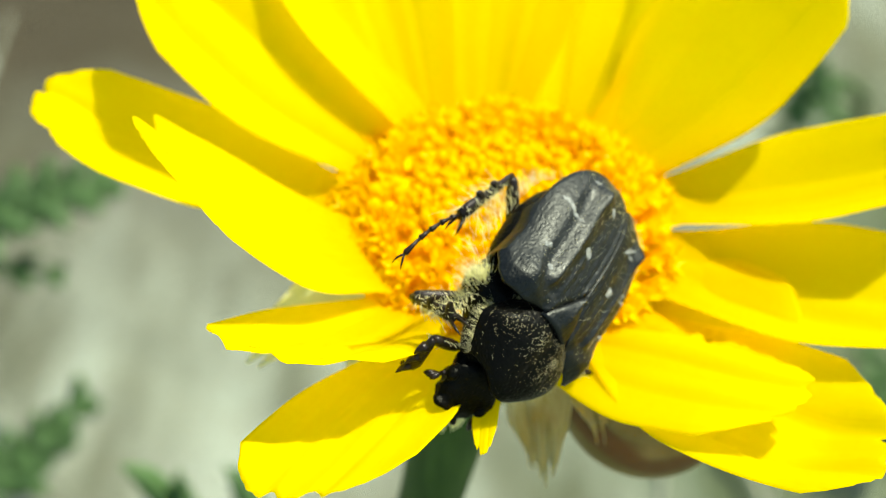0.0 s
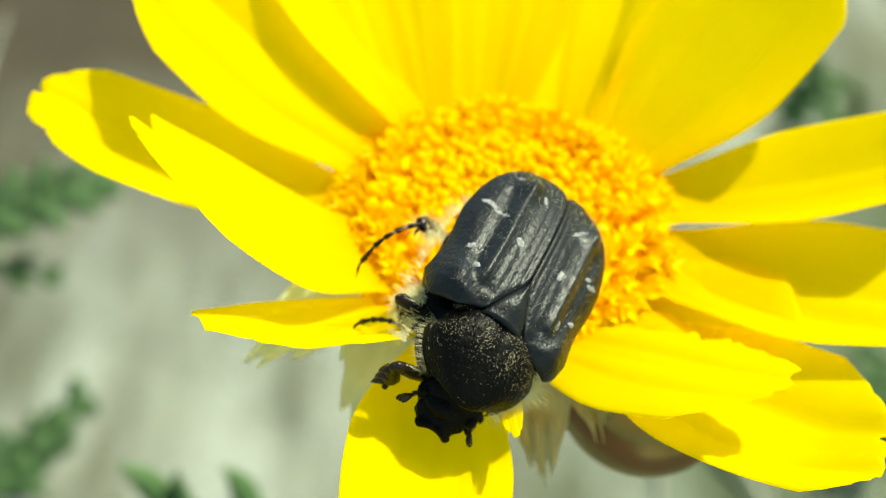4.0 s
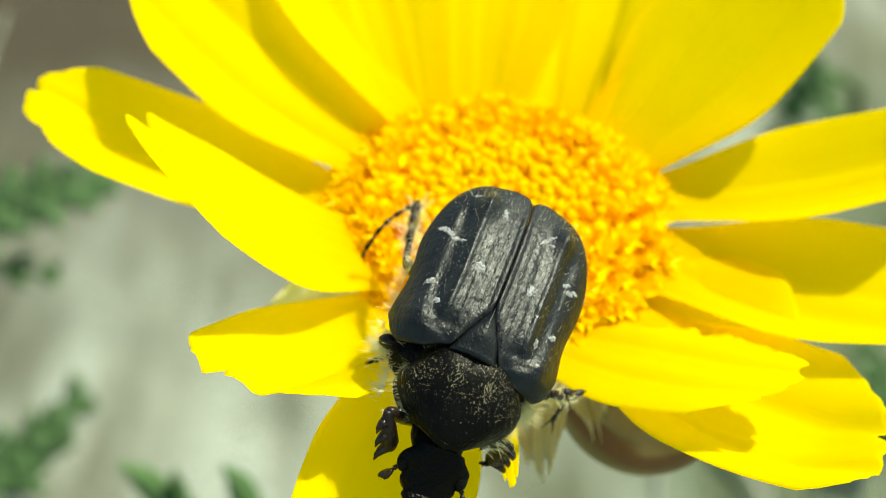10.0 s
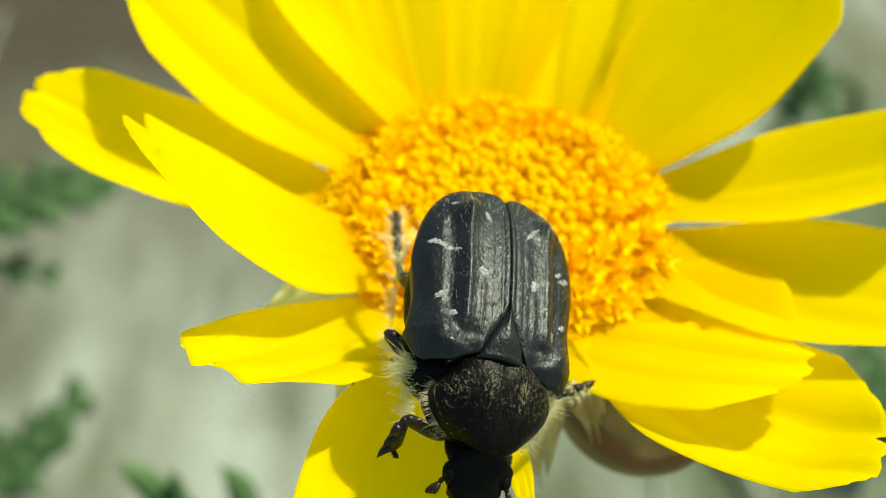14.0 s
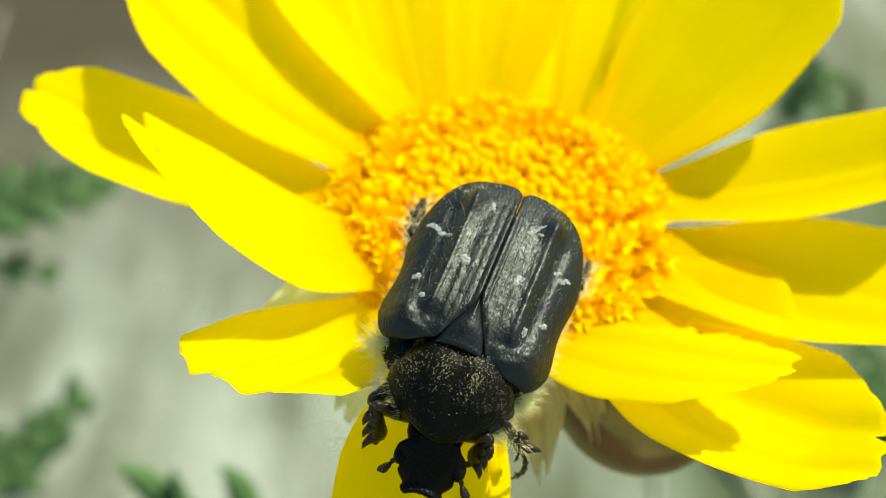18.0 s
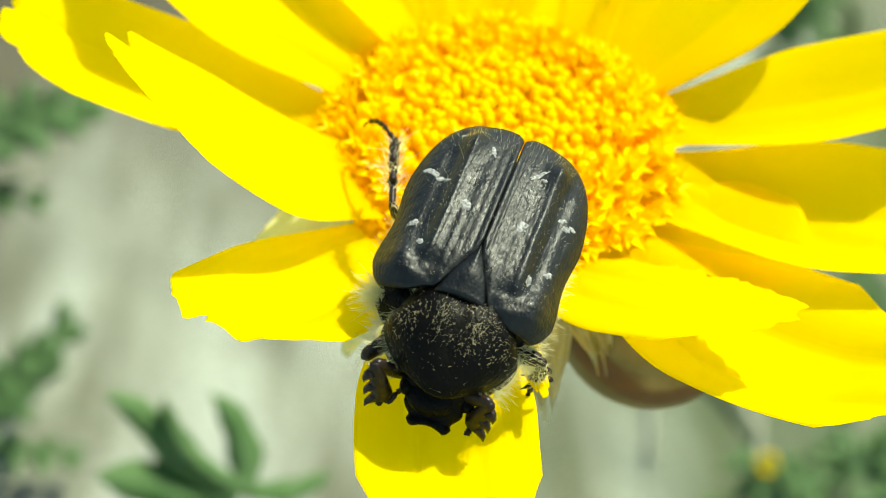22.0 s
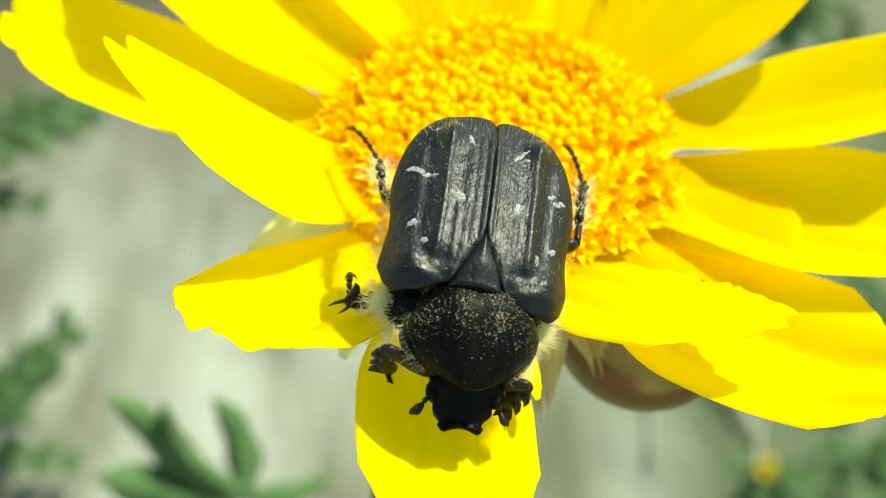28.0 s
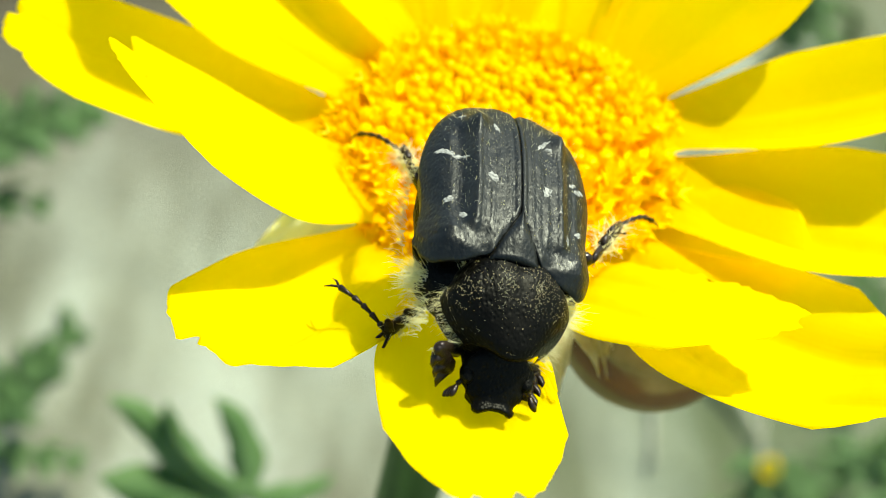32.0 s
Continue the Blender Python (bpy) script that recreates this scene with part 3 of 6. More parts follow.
# beetle --------------------------------------------------------------------
# body axes in mm: +y to the head, +x to its right side, z up; origin in the middle of the wing cases
def back_height(x, y):
    """The upper side of the closed wing cases, without relief."""
    w = 3.1 * (1 - 0.35 * min(max((-y - 1.5) / 5.2, 0), 1) ** 2)
    s = max(1 - abs(x / w) ** 2.5, 0.02) ** 0.55
    return 2.25 * s * (1 - 0.42 * min(abs(y + 0.3) / 4.6, 1.2) ** 2.6)


def wing_relief(x, y):
    """Long ribs, furrows and the humps at shoulder and tip."""
    x = abs(x)
    fade = smooth01((y + 4.3) / 1.0) * smooth01((1.5 - y) / 0.8)
    z = 0.0
    # flat raised seam with a fine line beside it, then a flat field that a broad rib bounds, then the falling side
    z += 0.09 * (1 - smooth01((x - 0.11) / 0.10)) * fade
    for at, h, w in ((0.34, 0.05, 0.05), (1.36, 0.09, 0.11), (1.30, 0.05, 0.26), (2.05, 0.06, 0.16)):
        z += h * math.exp(-((x - at) / w) ** 2) * fade
    for at in (0.24, 0.46):
        z -= 0.05 * math.exp(-((x - at) / 0.05) ** 2) * fade
    z += 0.06 * math.exp(-((x - 0.88) / 0.07) ** 2) * fade * smooth01((y + 0.9) / 0.5)
    z -= 0.04 * math.exp(-((x - 0.84) / 0.26) ** 2) * fade
    z -= 0.13 * smooth01((x - 1.5) / 0.25) * fade * smooth01((2.4 - x) / 0.5)
    z += 0.006 * math.sin(x * 48) * fade * smooth01((1.25 - x) / 0.2) * smooth01((x - 0.45) / 0.1)
    z += 0.26 * math.exp(-((x - 1.4) / 0.50) ** 2 - ((y + 3.3) / 0.50) ** 2)
    z += 0.24 * math.exp(-((x - 2.05) / 0.42) ** 2 - ((y - 1.2) / 0.60) ** 2)
    z -= 0.14 * math.exp(-((x - 1.15) / 0.5) ** 2 - ((y - 1.3) / 0.4) ** 2)
    z += 0.014 * noise.noise((x * 8, y * 6, 1.7)) + 0.02 * noise.noise((x * 3, y * 3, 4.0)) + 0.012 * math.sin(y * 17 + 3 * x) * smooth01((y - 0.4) / 0.7)
    return z


HALF = 2.82


def wing_front(x):
    if x < 0.78:
        return 0.24 + 1.5 * x / 0.78
    return 1.74 + 0.32 * smooth01((x - 0.78) / 0.9) - 0.95 * max((x - 2.2) / 0.62, 0) ** 2.2


def wing_rear(x):
    return -0.55 - 3.85 * max(1 - (x / (HALF + 0.02)) ** 3.7, 0) ** (1 / 2.55) + 0.22 * math.exp(-(x / 0.16) ** 2)


def wing_point(x, y, up=0.0):
    """A place on the back, with relief, in metres."""
    return Vector((x, y, back_height(x, y) + wing_relief(x, y) + up)) * MM


def wing_case(sg, parent):
    bm = bmesh.new()
    nu, nv = 60, 52
    outer, inner = [], []
    for i in range(nu + 1):
        ro, ri = [], []
        for j in range(nv + 4):
            a = min(j / nv, 1.0)
            x = HALF * (1 - (1 - a) ** 1.7)
            y0, y1 = wing_front(x), wing_rear(x)
            y = y0 + (y1 - y0) * i / nu
            # waist behind the shoulder
            waist = 1 - 0.05 * math.exp(-((y + 0.2) / 0.9) ** 2) * a
            z = back_height(x, y) + wing_relief(x, y)
            rim = smooth01(min(i, nu - i) / 2.2)
            z -= (0.17 * (1 - smooth01(i / nu / 0.08)) + 0.08 * (1 - rim)) * (0.4 if x < 0.8 else 1.0) + (0.05 * smooth01(1 - j / 1.2) if j < 2 else 0)
            if j > nv:
                z -= 0.42 * (j - nv) * (0.5 + 0.5 * rim)
                x -= 0.10 * (j - nv) ** 1.5
            p = Vector((sg * max(x * waist, 0.012), y, z)) * MM
            ro.append(bm.verts.new(p))
            ri.append(bm.verts.new(p + Vector((-sg * 0.05 * a, 0, -0.10)) * MM))
        outer.append(ro)
        inner.append(ri)
    n = nv + 3
    for i in range(nu):
        for j in range(n):
            bm.faces.new((outer[i][j], outer[i + 1][j], outer[i + 1][j + 1], outer[i][j + 1]))
            bm.faces.new((inner[i][j], inner[i][j + 1], inner[i + 1][j + 1], inner[i + 1][j]))
    for i in range(nu):
        for j in (0, n):
            bm.faces.new((outer[i][j], outer[i + 1][j], inner[i + 1][j], inner[i][j]))
    for j in range(n):
        for i in (0, nu):
            bm.faces.new((outer[i][j], outer[i][j + 1], inner[i][j + 1], inner[i][j]))
    return part("wing_case", bm, SHINY, parent, "ribbed black wing case")


def shield_half(y):
    """Half width of the neck shield at y."""
    k = (y - 1.5) / 3.45
    k = min(max(k, 0.0), 1.0)
    return 2.04 * (0.84 + 0.16 * smooth01(k / 0.40)) * (1 - 0.52 * max((k - 0.36) / 0.64, 0) ** 1.9)


def shield_point(u, v):
    """u from the rear edge to the front, v from side to side."""
    rear, front = 1.22 + 0.62 * abs(v) ** 1.8, 4.42 - 0.75 * abs(v) ** 2.2
    y = rear + (front - rear) * u
    x = v * shield_half(1.5 + 3.45 * (0.06 + 0.94 * u) - 0.25 * abs(v))
    k = (y - 1.5) / 3.45
    top = 1.97 - 0.30 * max(0.25 - k, 0) - 2.15 * max(k - 0.18, 0) ** 1.7
    z = top - (1.75 - 0.35 * k) * (1 - (1 - min(abs(v), 1.0) ** 2.6) ** 0.5)
    edge = smooth01(min(u, 1 - u, (1 - abs(v)) * 1.2) * 14)
    z += -0.10 * (1 - edge) + 0.035 * math.exp(-((u - 0.035) / 0.022) ** 2)
    z -= 0.07 * math.exp(-(v / 0.10) ** 2) * (1 - k) + 0.05 * math.exp(-((abs(v) - 0.5) / 0.14) ** 2 - ((u - 0.45) / 0.2) ** 2)
    z += 0.010 * noise.noise((x * 11, y * 11, 9)) + 0.02 * noise.noise((x * 3, y * 3, 2))
    return Vector((x, y, z)) * MM


# neck shield and head are held a little to the left
BEND = Matrix.Translation((-0.12 * MM, 1.2 * MM, 0)) @ Matrix.Rotation(radians(5), 4, "Z") @ Matrix.Translation((0, -1.2 * MM, 0))


def build_shield(parent):
    bm = bmesh.new()
    nu, nv = 60, 44
    rows = grid(bm, lambda u, v: shield_point(u, 2 * v - 1), nu, nv)
    low = [[bm.verts.new(w.co + Vector((0, 0, -0.12 * MM))) for w in r] for r in rows]
    for i in range(nu):
        for j in range(nv):
            bm.faces.new((low[i][j], low[i][j + 1], low[i + 1][j + 1], low[i + 1][j]))
        for j in (0, nv):
            bm.faces.new((rows[i][j], rows[i + 1][j], low[i + 1][j], low[i][j]))
    for j in range(nv):
        for i in (0, nu):
            bm.faces.new((rows[i][j], rows[i][j + 1], low[i][j + 1], low[i][j]))
    return part("neck_shield", bm, DULL, parent, "domed dull black neck shield dusted with pollen")


def build_scutellum(parent):
    bm = bmesh.new()

    def f(u, v):
        s = 2 * v - 1
        w = 0.76 * (1 - u) ** 0.92 + 0.02
        x, y = s * w, 1.85 - 1.58 * u
        z = back_height(x, y) * 0.995 + 0.06 * (1 - abs(s) ** 3) + 0.02 - 0.10 * abs(s) ** 6 - 0.16 * smooth01((0.45 - u) / 0.45) + 0.07 * math.exp(-(s / 0.4) ** 2)
        return Vector((x, y, z)) * MM
    rows = grid(bm, f, 16, 14)
    low = [[bm.verts.new(w.co + Vector((0, 0, -0.2 * MM))) for w in r] for r in rows]
    for i in range(16):
        for j in (0, 14):
            bm.faces.new((rows[i][j], rows[i + 1][j], low[i + 1][j], low[i][j]))
    for j in range(14):
        for i in (0, 16):
            bm.faces.new((rows[i][j], rows[i][j + 1], low[i][j + 1], low[i][j]))
    return part("scutellum", bm, SHINY, parent, "smooth black triangular plate")


NECK = Vector((0, 4.0, 0.2)) * MM


def build_head(parent):
    bm = bmesh.new()

    def outline(u):
        # behind the eyes, the eyes' width, then the squarer front plate
        return 1.10 - 0.34 * (1 - smooth01(u / 0.26)) - 0.14 * smooth01((u - 0.36) / 0.10) - 0.34 * smooth01((u - 0.40) / 0.6) + 0.05 * math.sin(21 * u) * smooth01((u - 0.35) / 0.2)

    def f(u, v):
        s = 2 * v - 1
        front = 0.20 * (abs(s) ** 1.6) * (1 - abs(s) ** 7 * 1.3) if u > 0.85 else 0.0
        y = 4.0 + 1.42 * u + front * smooth01((u - 0.85) / 0.15)
        x = s * outline(u)
        z = 0.45 - 1.25 * u - 0.30 * abs(s) ** 3 + 0.16 * smooth01((u - 0.85) / 0.15) + 0.08 * abs(s) * smooth01((u - 0.6) / 0.3)
        return Vector((x, y, z)) * MM
    rows = grid(bm, f, 22, 20)
    low = [[bm.verts.new(Vector((w.co.x * 0.9, w.co.y, w.co.z - (0.75 - 0.62 * i / 22) * MM))) for w in r] for i, r in enumerate(rows)]
    for i in range(22):
        for j in range(20):
            bm.faces.new((low[i][j], low[i][j + 1], low[i + 1][j + 1], low[i + 1][j]))
        for j in (0, 20):
            bm.faces.new((rows[i][j], rows[i + 1][j], low[i + 1][j], low[i][j]))
    for j in range(20):
        for i in (0, 22):
            bm.faces.new((rows[i][j], rows[i][j + 1], low[i][j + 1], low[i][j]))
    head = part("head", bm, DULL, parent, "flat black head with a notched front plate")
    for sg in (-1, 1):
        bm = bmesh.new()
        blob(bm, Vector((sg * 0.92, 4.5, -0.42)) * MM, (0.22 * MM, 0.34 * MM, 0.24 * MM))
        part("eye", bm, DULL, head)
        bm = bmesh.new()
        tube(bm, [Vector(p) * MM for p in ((sg * 0.78, 4.55, -0.55), (sg * 0.95, 4.60, -0.60), (sg * 1.05, 4.66, -0.64), (sg * 1.12, 4.74, -0.68))],
             [0.08 * MM, 0.10 * MM, 0.07 * MM, 0.09 * MM], 7)
        for k in range(3):
            a, b = Vector((sg * (1.12 + 0.02 * k), 4.74, -0.68 - 0.07 * k)), Vector((sg * (1.30 + 0.08 * k), 5.12 - 0.05 * k, -0.82 - 0.10 * k))
            tube(bm, [a * MM, a.lerp(b, 0.3) * MM, a.lerp(b, 0.75) * MM, b * MM], [0.04 * MM, 0.09 * MM, 0.10 * MM, 0.04 * MM], 7)
        part("antenna", bm, LEG, head, "short clubbed antenna")
    # the head turns and slides at its neck
    for ob in (head, *head.children):
        ob.data.transform(Matrix.Translation(-NECK))
    head.location = NECK
    return head


def hairs(bm, roots, rnd, thick=0.011):
    """Fine tapered hairs: (root, direction in mm, length in mm) each."""
    for root, way, long in roots:
        d = Vector(way).normalized()
        d = (d + Vector((rnd.gauss(0, 0.22), rnd.gauss(0, 0.22), rnd.gauss(0, 0.22)))).normalized()
        bend = Vector((rnd.gauss(0, 0.25), rnd.gauss(0, 0.25), rnd.gauss(-0.1, 0.2)))
        long = long * rnd.uniform(0.55, 1.25)
        s = d.orthogonal().normalized()
        o = d.cross(s)
        rings = []
        for i in range(4):
            u = i / 3
            c = Vector(root) + (d * u + bend * u * u) * long
            r = thick * (1 - 0.85 * u)
            rings.append([bm.verts.new((c + r * (s * math.cos(a) + o * math.sin(a))) * MM) for a in (0, 2.09, 4.19)])
        for a, b in zip(rings, rings[1:]):
            for k in range(3):
                bm.faces.new((a[k], a[(k + 1) % 3], b[(k + 1) % 3], b[k]))


def hair_part(name, roots, parent, seed, label, thick=0.011):
    bm = bmesh.new()
    hairs(bm, roots, random.Random(seed), thick)
    return part(name, bm, HAIR, parent, label, smooth=False)


def patch(bm, place, size, rnd, stretch=(1.0, 1.0), turn=0.0):
    """A crumbly fleck that follows the wing cases."""
    x0, y0 = place
    n = 16
    ph = [rnd.uniform(0, 6.28) for _ in range(3)]
    for up, grow in ((0.012, 1.0),):
        rings = []
        for k in (0.0, 0.5, 1.0):
            ring = []
            for i in range(n):
                a = 2 * math.pi * i / n
                r = size * k * (1 + 0.22 * math.sin(2 * a + ph[0]) + 0.16 * math.sin(5 * a + ph[1]) + 0.1 * math.sin(9 * a + ph[2]))
                dx, dy = r * stretch[0] * math.cos(a), r * stretch[1] * math.sin(a)
                x = x0 + dx * math.cos(turn) - dy * math.sin(turn)
                y = y0 + dx * math.sin(turn) + dy * math.cos(turn)
                ring.append(bm.verts.new(wing_point(x, y, 0.022 if k < 1 else -0.02)))
            rings.append(ring)
        for a, b in zip(rings[1:], rings[2:]):
            for i in range(n):
                bm.faces.new((a[i], a[(i + 1) % n], b[(i + 1) % n], b[i]))
        bm.faces.new(rings[1])
        for v in rings[0]:
            bm.verts.remove(v)


# one spot each: pieces of (x, y, size, stretch x, stretch y, turn)
SPOTS = [
    [(2.32, -1.98, 0.13, 1.4, 0.8, 0.3), (2.10, -1.86, 0.14, 1.2, 0.9, -0.5), (1.90, -1.72, 0.13, 1.5, 0.7, 0.2), (1.72, -1.70, 0.10, 1.3, 0.8, 0.0)],
    [(0.87, -0.94, 0.18, 1.0, 1.1, 0.0)],
    [(-0.87, -0.94, 0.18, 1.0, 1.15, 0.2)],
    [(-1.92, -1.92, 0.12, 1.2, 0.8, 0.3), (-2.10, -1.72, 0.13, 1.0, 1.0, 0.0), (-2.28, -1.88, 0.11, 1.2, 0.8, -0.4)],
    [(2.07, 0.0, 0.13, 1.2, 0.7, 0.2)],
    [(-2.07, 0.0, 0.11, 1.0, 1.0, 0.0)],
    [(0.73, -3.16, 0.14, 0.6, 1.6, 0.5)],
    [(-0.80, -2.95, 0.16, 0.6, 1.7, -0.6), (-0.98, -2.80, 0.10, 1.0, 0.8, 0.2)],
    [(1.70, 0.62, 0.10, 0.8, 1.2, 0.0)],
    [(-1.62, 0.55, 0.11, 0.8, 1.2, 0.0)],
    [(1.75, -3.55, 0.09, 1.3, 0.7, 0.3)],
]


def leg_bones(name, parent, femur, tibia, tarsus, spikes, label):
    """A leg along its own x: the thigh (with the leg's origin at the hip), the shin at the thigh's end, the foot at the shin's end.
    femur, tibia, tarsus: lengths in mm."""
    rnd = random.Random(len(name))
    bm = bmesh.new()
    prof = [(0, 0.20), (0.12, 0.30), (0.4, 0.36), (0.75, 0.32), (0.95, 0.26), (1.0, 0.14)]
    slim = 0.78 if name == "front_leg" else 1.0
    tube(bm, [Vector((u * femur, 0, 0)) * MM for u, _ in prof], [slim * r * MM for _, r in prof], 10)
    for v in bm.verts:
        v.co.y *= 0.75
    thigh = part(name, bm, LEG, parent, label)
    bm = bmesh.new()
    prof = [(0, 0.14), (0.1, 0.17), (0.45, 0.19), (0.85, 0.27), (1.0, 0.23)]
    if name == "front_leg":
        prof = [(0, 0.14), (0.1, 0.19), (0.45, 0.26), (0.85, 0.31), (1.0, 0.22)]
    tube(bm, [Vector((u * tibia, 0, 0)) * MM for u, _ in prof], [r * MM for _, r in prof], 10)
    for v in bm.verts:
        v.co.y *= 0.7
    for u, out in spikes:
        a = Vector((u * tibia, 0, 0.12))
        tube(bm, [a * MM, (a + Vector((0.04, 0, 0.40 * out))) * MM, (a + Vector((0.14, 0, 0.78 * out))) * MM, (a + Vector((0.30, 0, out))) * MM],
             [0.19 * MM, 0.15 * MM, 0.09 * MM, 0.015 * MM], 7)
    for sg in (-1, 1) if name != "front_leg" else ():
        tube(bm, [Vector((tibia * 0.97, 0.1 * sg, -0.1)) * MM, Vector((tibia + 0.3, 0.2 * sg, -0.3)) * MM, Vector((tibia + 0.5, 0.22 * sg, -0.45)) * MM],
             [0.07 * MM, 0.05 * MM, 0.01 * MM], 5)
    shin = part("shin", bm, LEG, thigh, "toothed black shin")
    shin.location = (femur * MM, 0, 0)
    bm = bmesh.new()
    n = 5
    pos = Vector((0, 0, 0))
    ang = 0.0
    seg = tarsus / (n + 0.3)
    for k in range(n):
        ang -= 0.16
        long = seg * (1.5 if k == n - 1 else 0.95)
        d = Vector((math.cos(ang), 0, math.sin(ang)))
        q = pos + d * long
        tube(bm, [pos * MM, pos.lerp(q, 0.5) * MM, pos.lerp(q, 0.88) * MM, q * MM], [0.05 * MM, 0.075 * MM, 0.11 * MM, 0.06 * MM], 7)
        pos = q
    for sg in (-1, 1):
        d = Vector((math.cos(ang), 0, math.sin(ang))) * min(tarsus / 1.5, 1.0)
        tube(bm, [pos * MM, (pos + d * 0.18 + Vector((0, 0.12 * sg * d.length, -0.05))) * MM, (pos + d * 0.26 + Vector((0, 0.2 * sg * d.length, -0.26 * d.length))) * MM],
             [0.045 * MM, 0.04 * MM, 0.01 * MM], 5)
    foot = part("foot", bm, LEG, shin, "thin jointed foot with two claws")
    foot.location = (tibia * MM, 0, 0)
    # pale fringe on thigh and shin
    dense = 0.4 if name == "front_leg" else 1.0
    hair_part("leg_hair", [((rnd.uniform(0.3, 0.95) * femur, rnd.uniform(-0.15, 0.15), -0.2), (0.25, rnd.gauss(0, 0.4), -1), 0.42 * dense) for _ in range(45)]
              + [((rnd.uniform(0.2, 0.9) * femur, 0.0, 0.25), (0.4, rnd.gauss(0, 0.6), 0.8), 0.4 * dense) for _ in range(20)], thigh, 3, "pale yellow leg hair", 0.011)
    if name == "front_leg":
        return {"leg": thigh, "shin": shin, "foot": foot}
    hair_part("leg_hair", [((rnd.uniform(0.1, 0.9) * tibia, rnd.uniform(-0.1, 0.1), -0.12), (0.3, rnd.gauss(0, 0.4), -1), 0.32) for _ in range(90)]
              + [((rnd.uniform(0.15, 0.95) * tibia, rnd.gauss(0, 0.12), rnd.gauss(0, 0.1)), (0.75, rnd.gauss(0, 0.7), rnd.gauss(0.1, 0.7)), 0.72 if name == "hind_leg" else 0.42) for _ in range(150)], shin, 4, "pale yellow leg hair", 0.015)
    return {"leg": thigh, "shin": shin, "foot": foot}


# hip (mm, right side; the left one mirrored), lengths, teeth on the shin
LEGS = [
    ("hind_leg", (0.8, -0.9, -1.0), 2.8, 2.9, 2.5, [(0.35, 0.28), (0.62, 0.32)], "hairy black hind leg"),
    ("middle_leg", (0.9, 1.5, -1.0), 2.4, 2.2, 2.1, [(0.5, 0.28), (0.95, 0.42)], "hairy black middle leg"),
    ("front_leg", (0.55, 3.3, -0.95), 2.0, 1.45, 0.32, [(0.25, 0.32), (0.58, 0.40), (0.90, 0.48)], "broad toothed black front leg"),
]


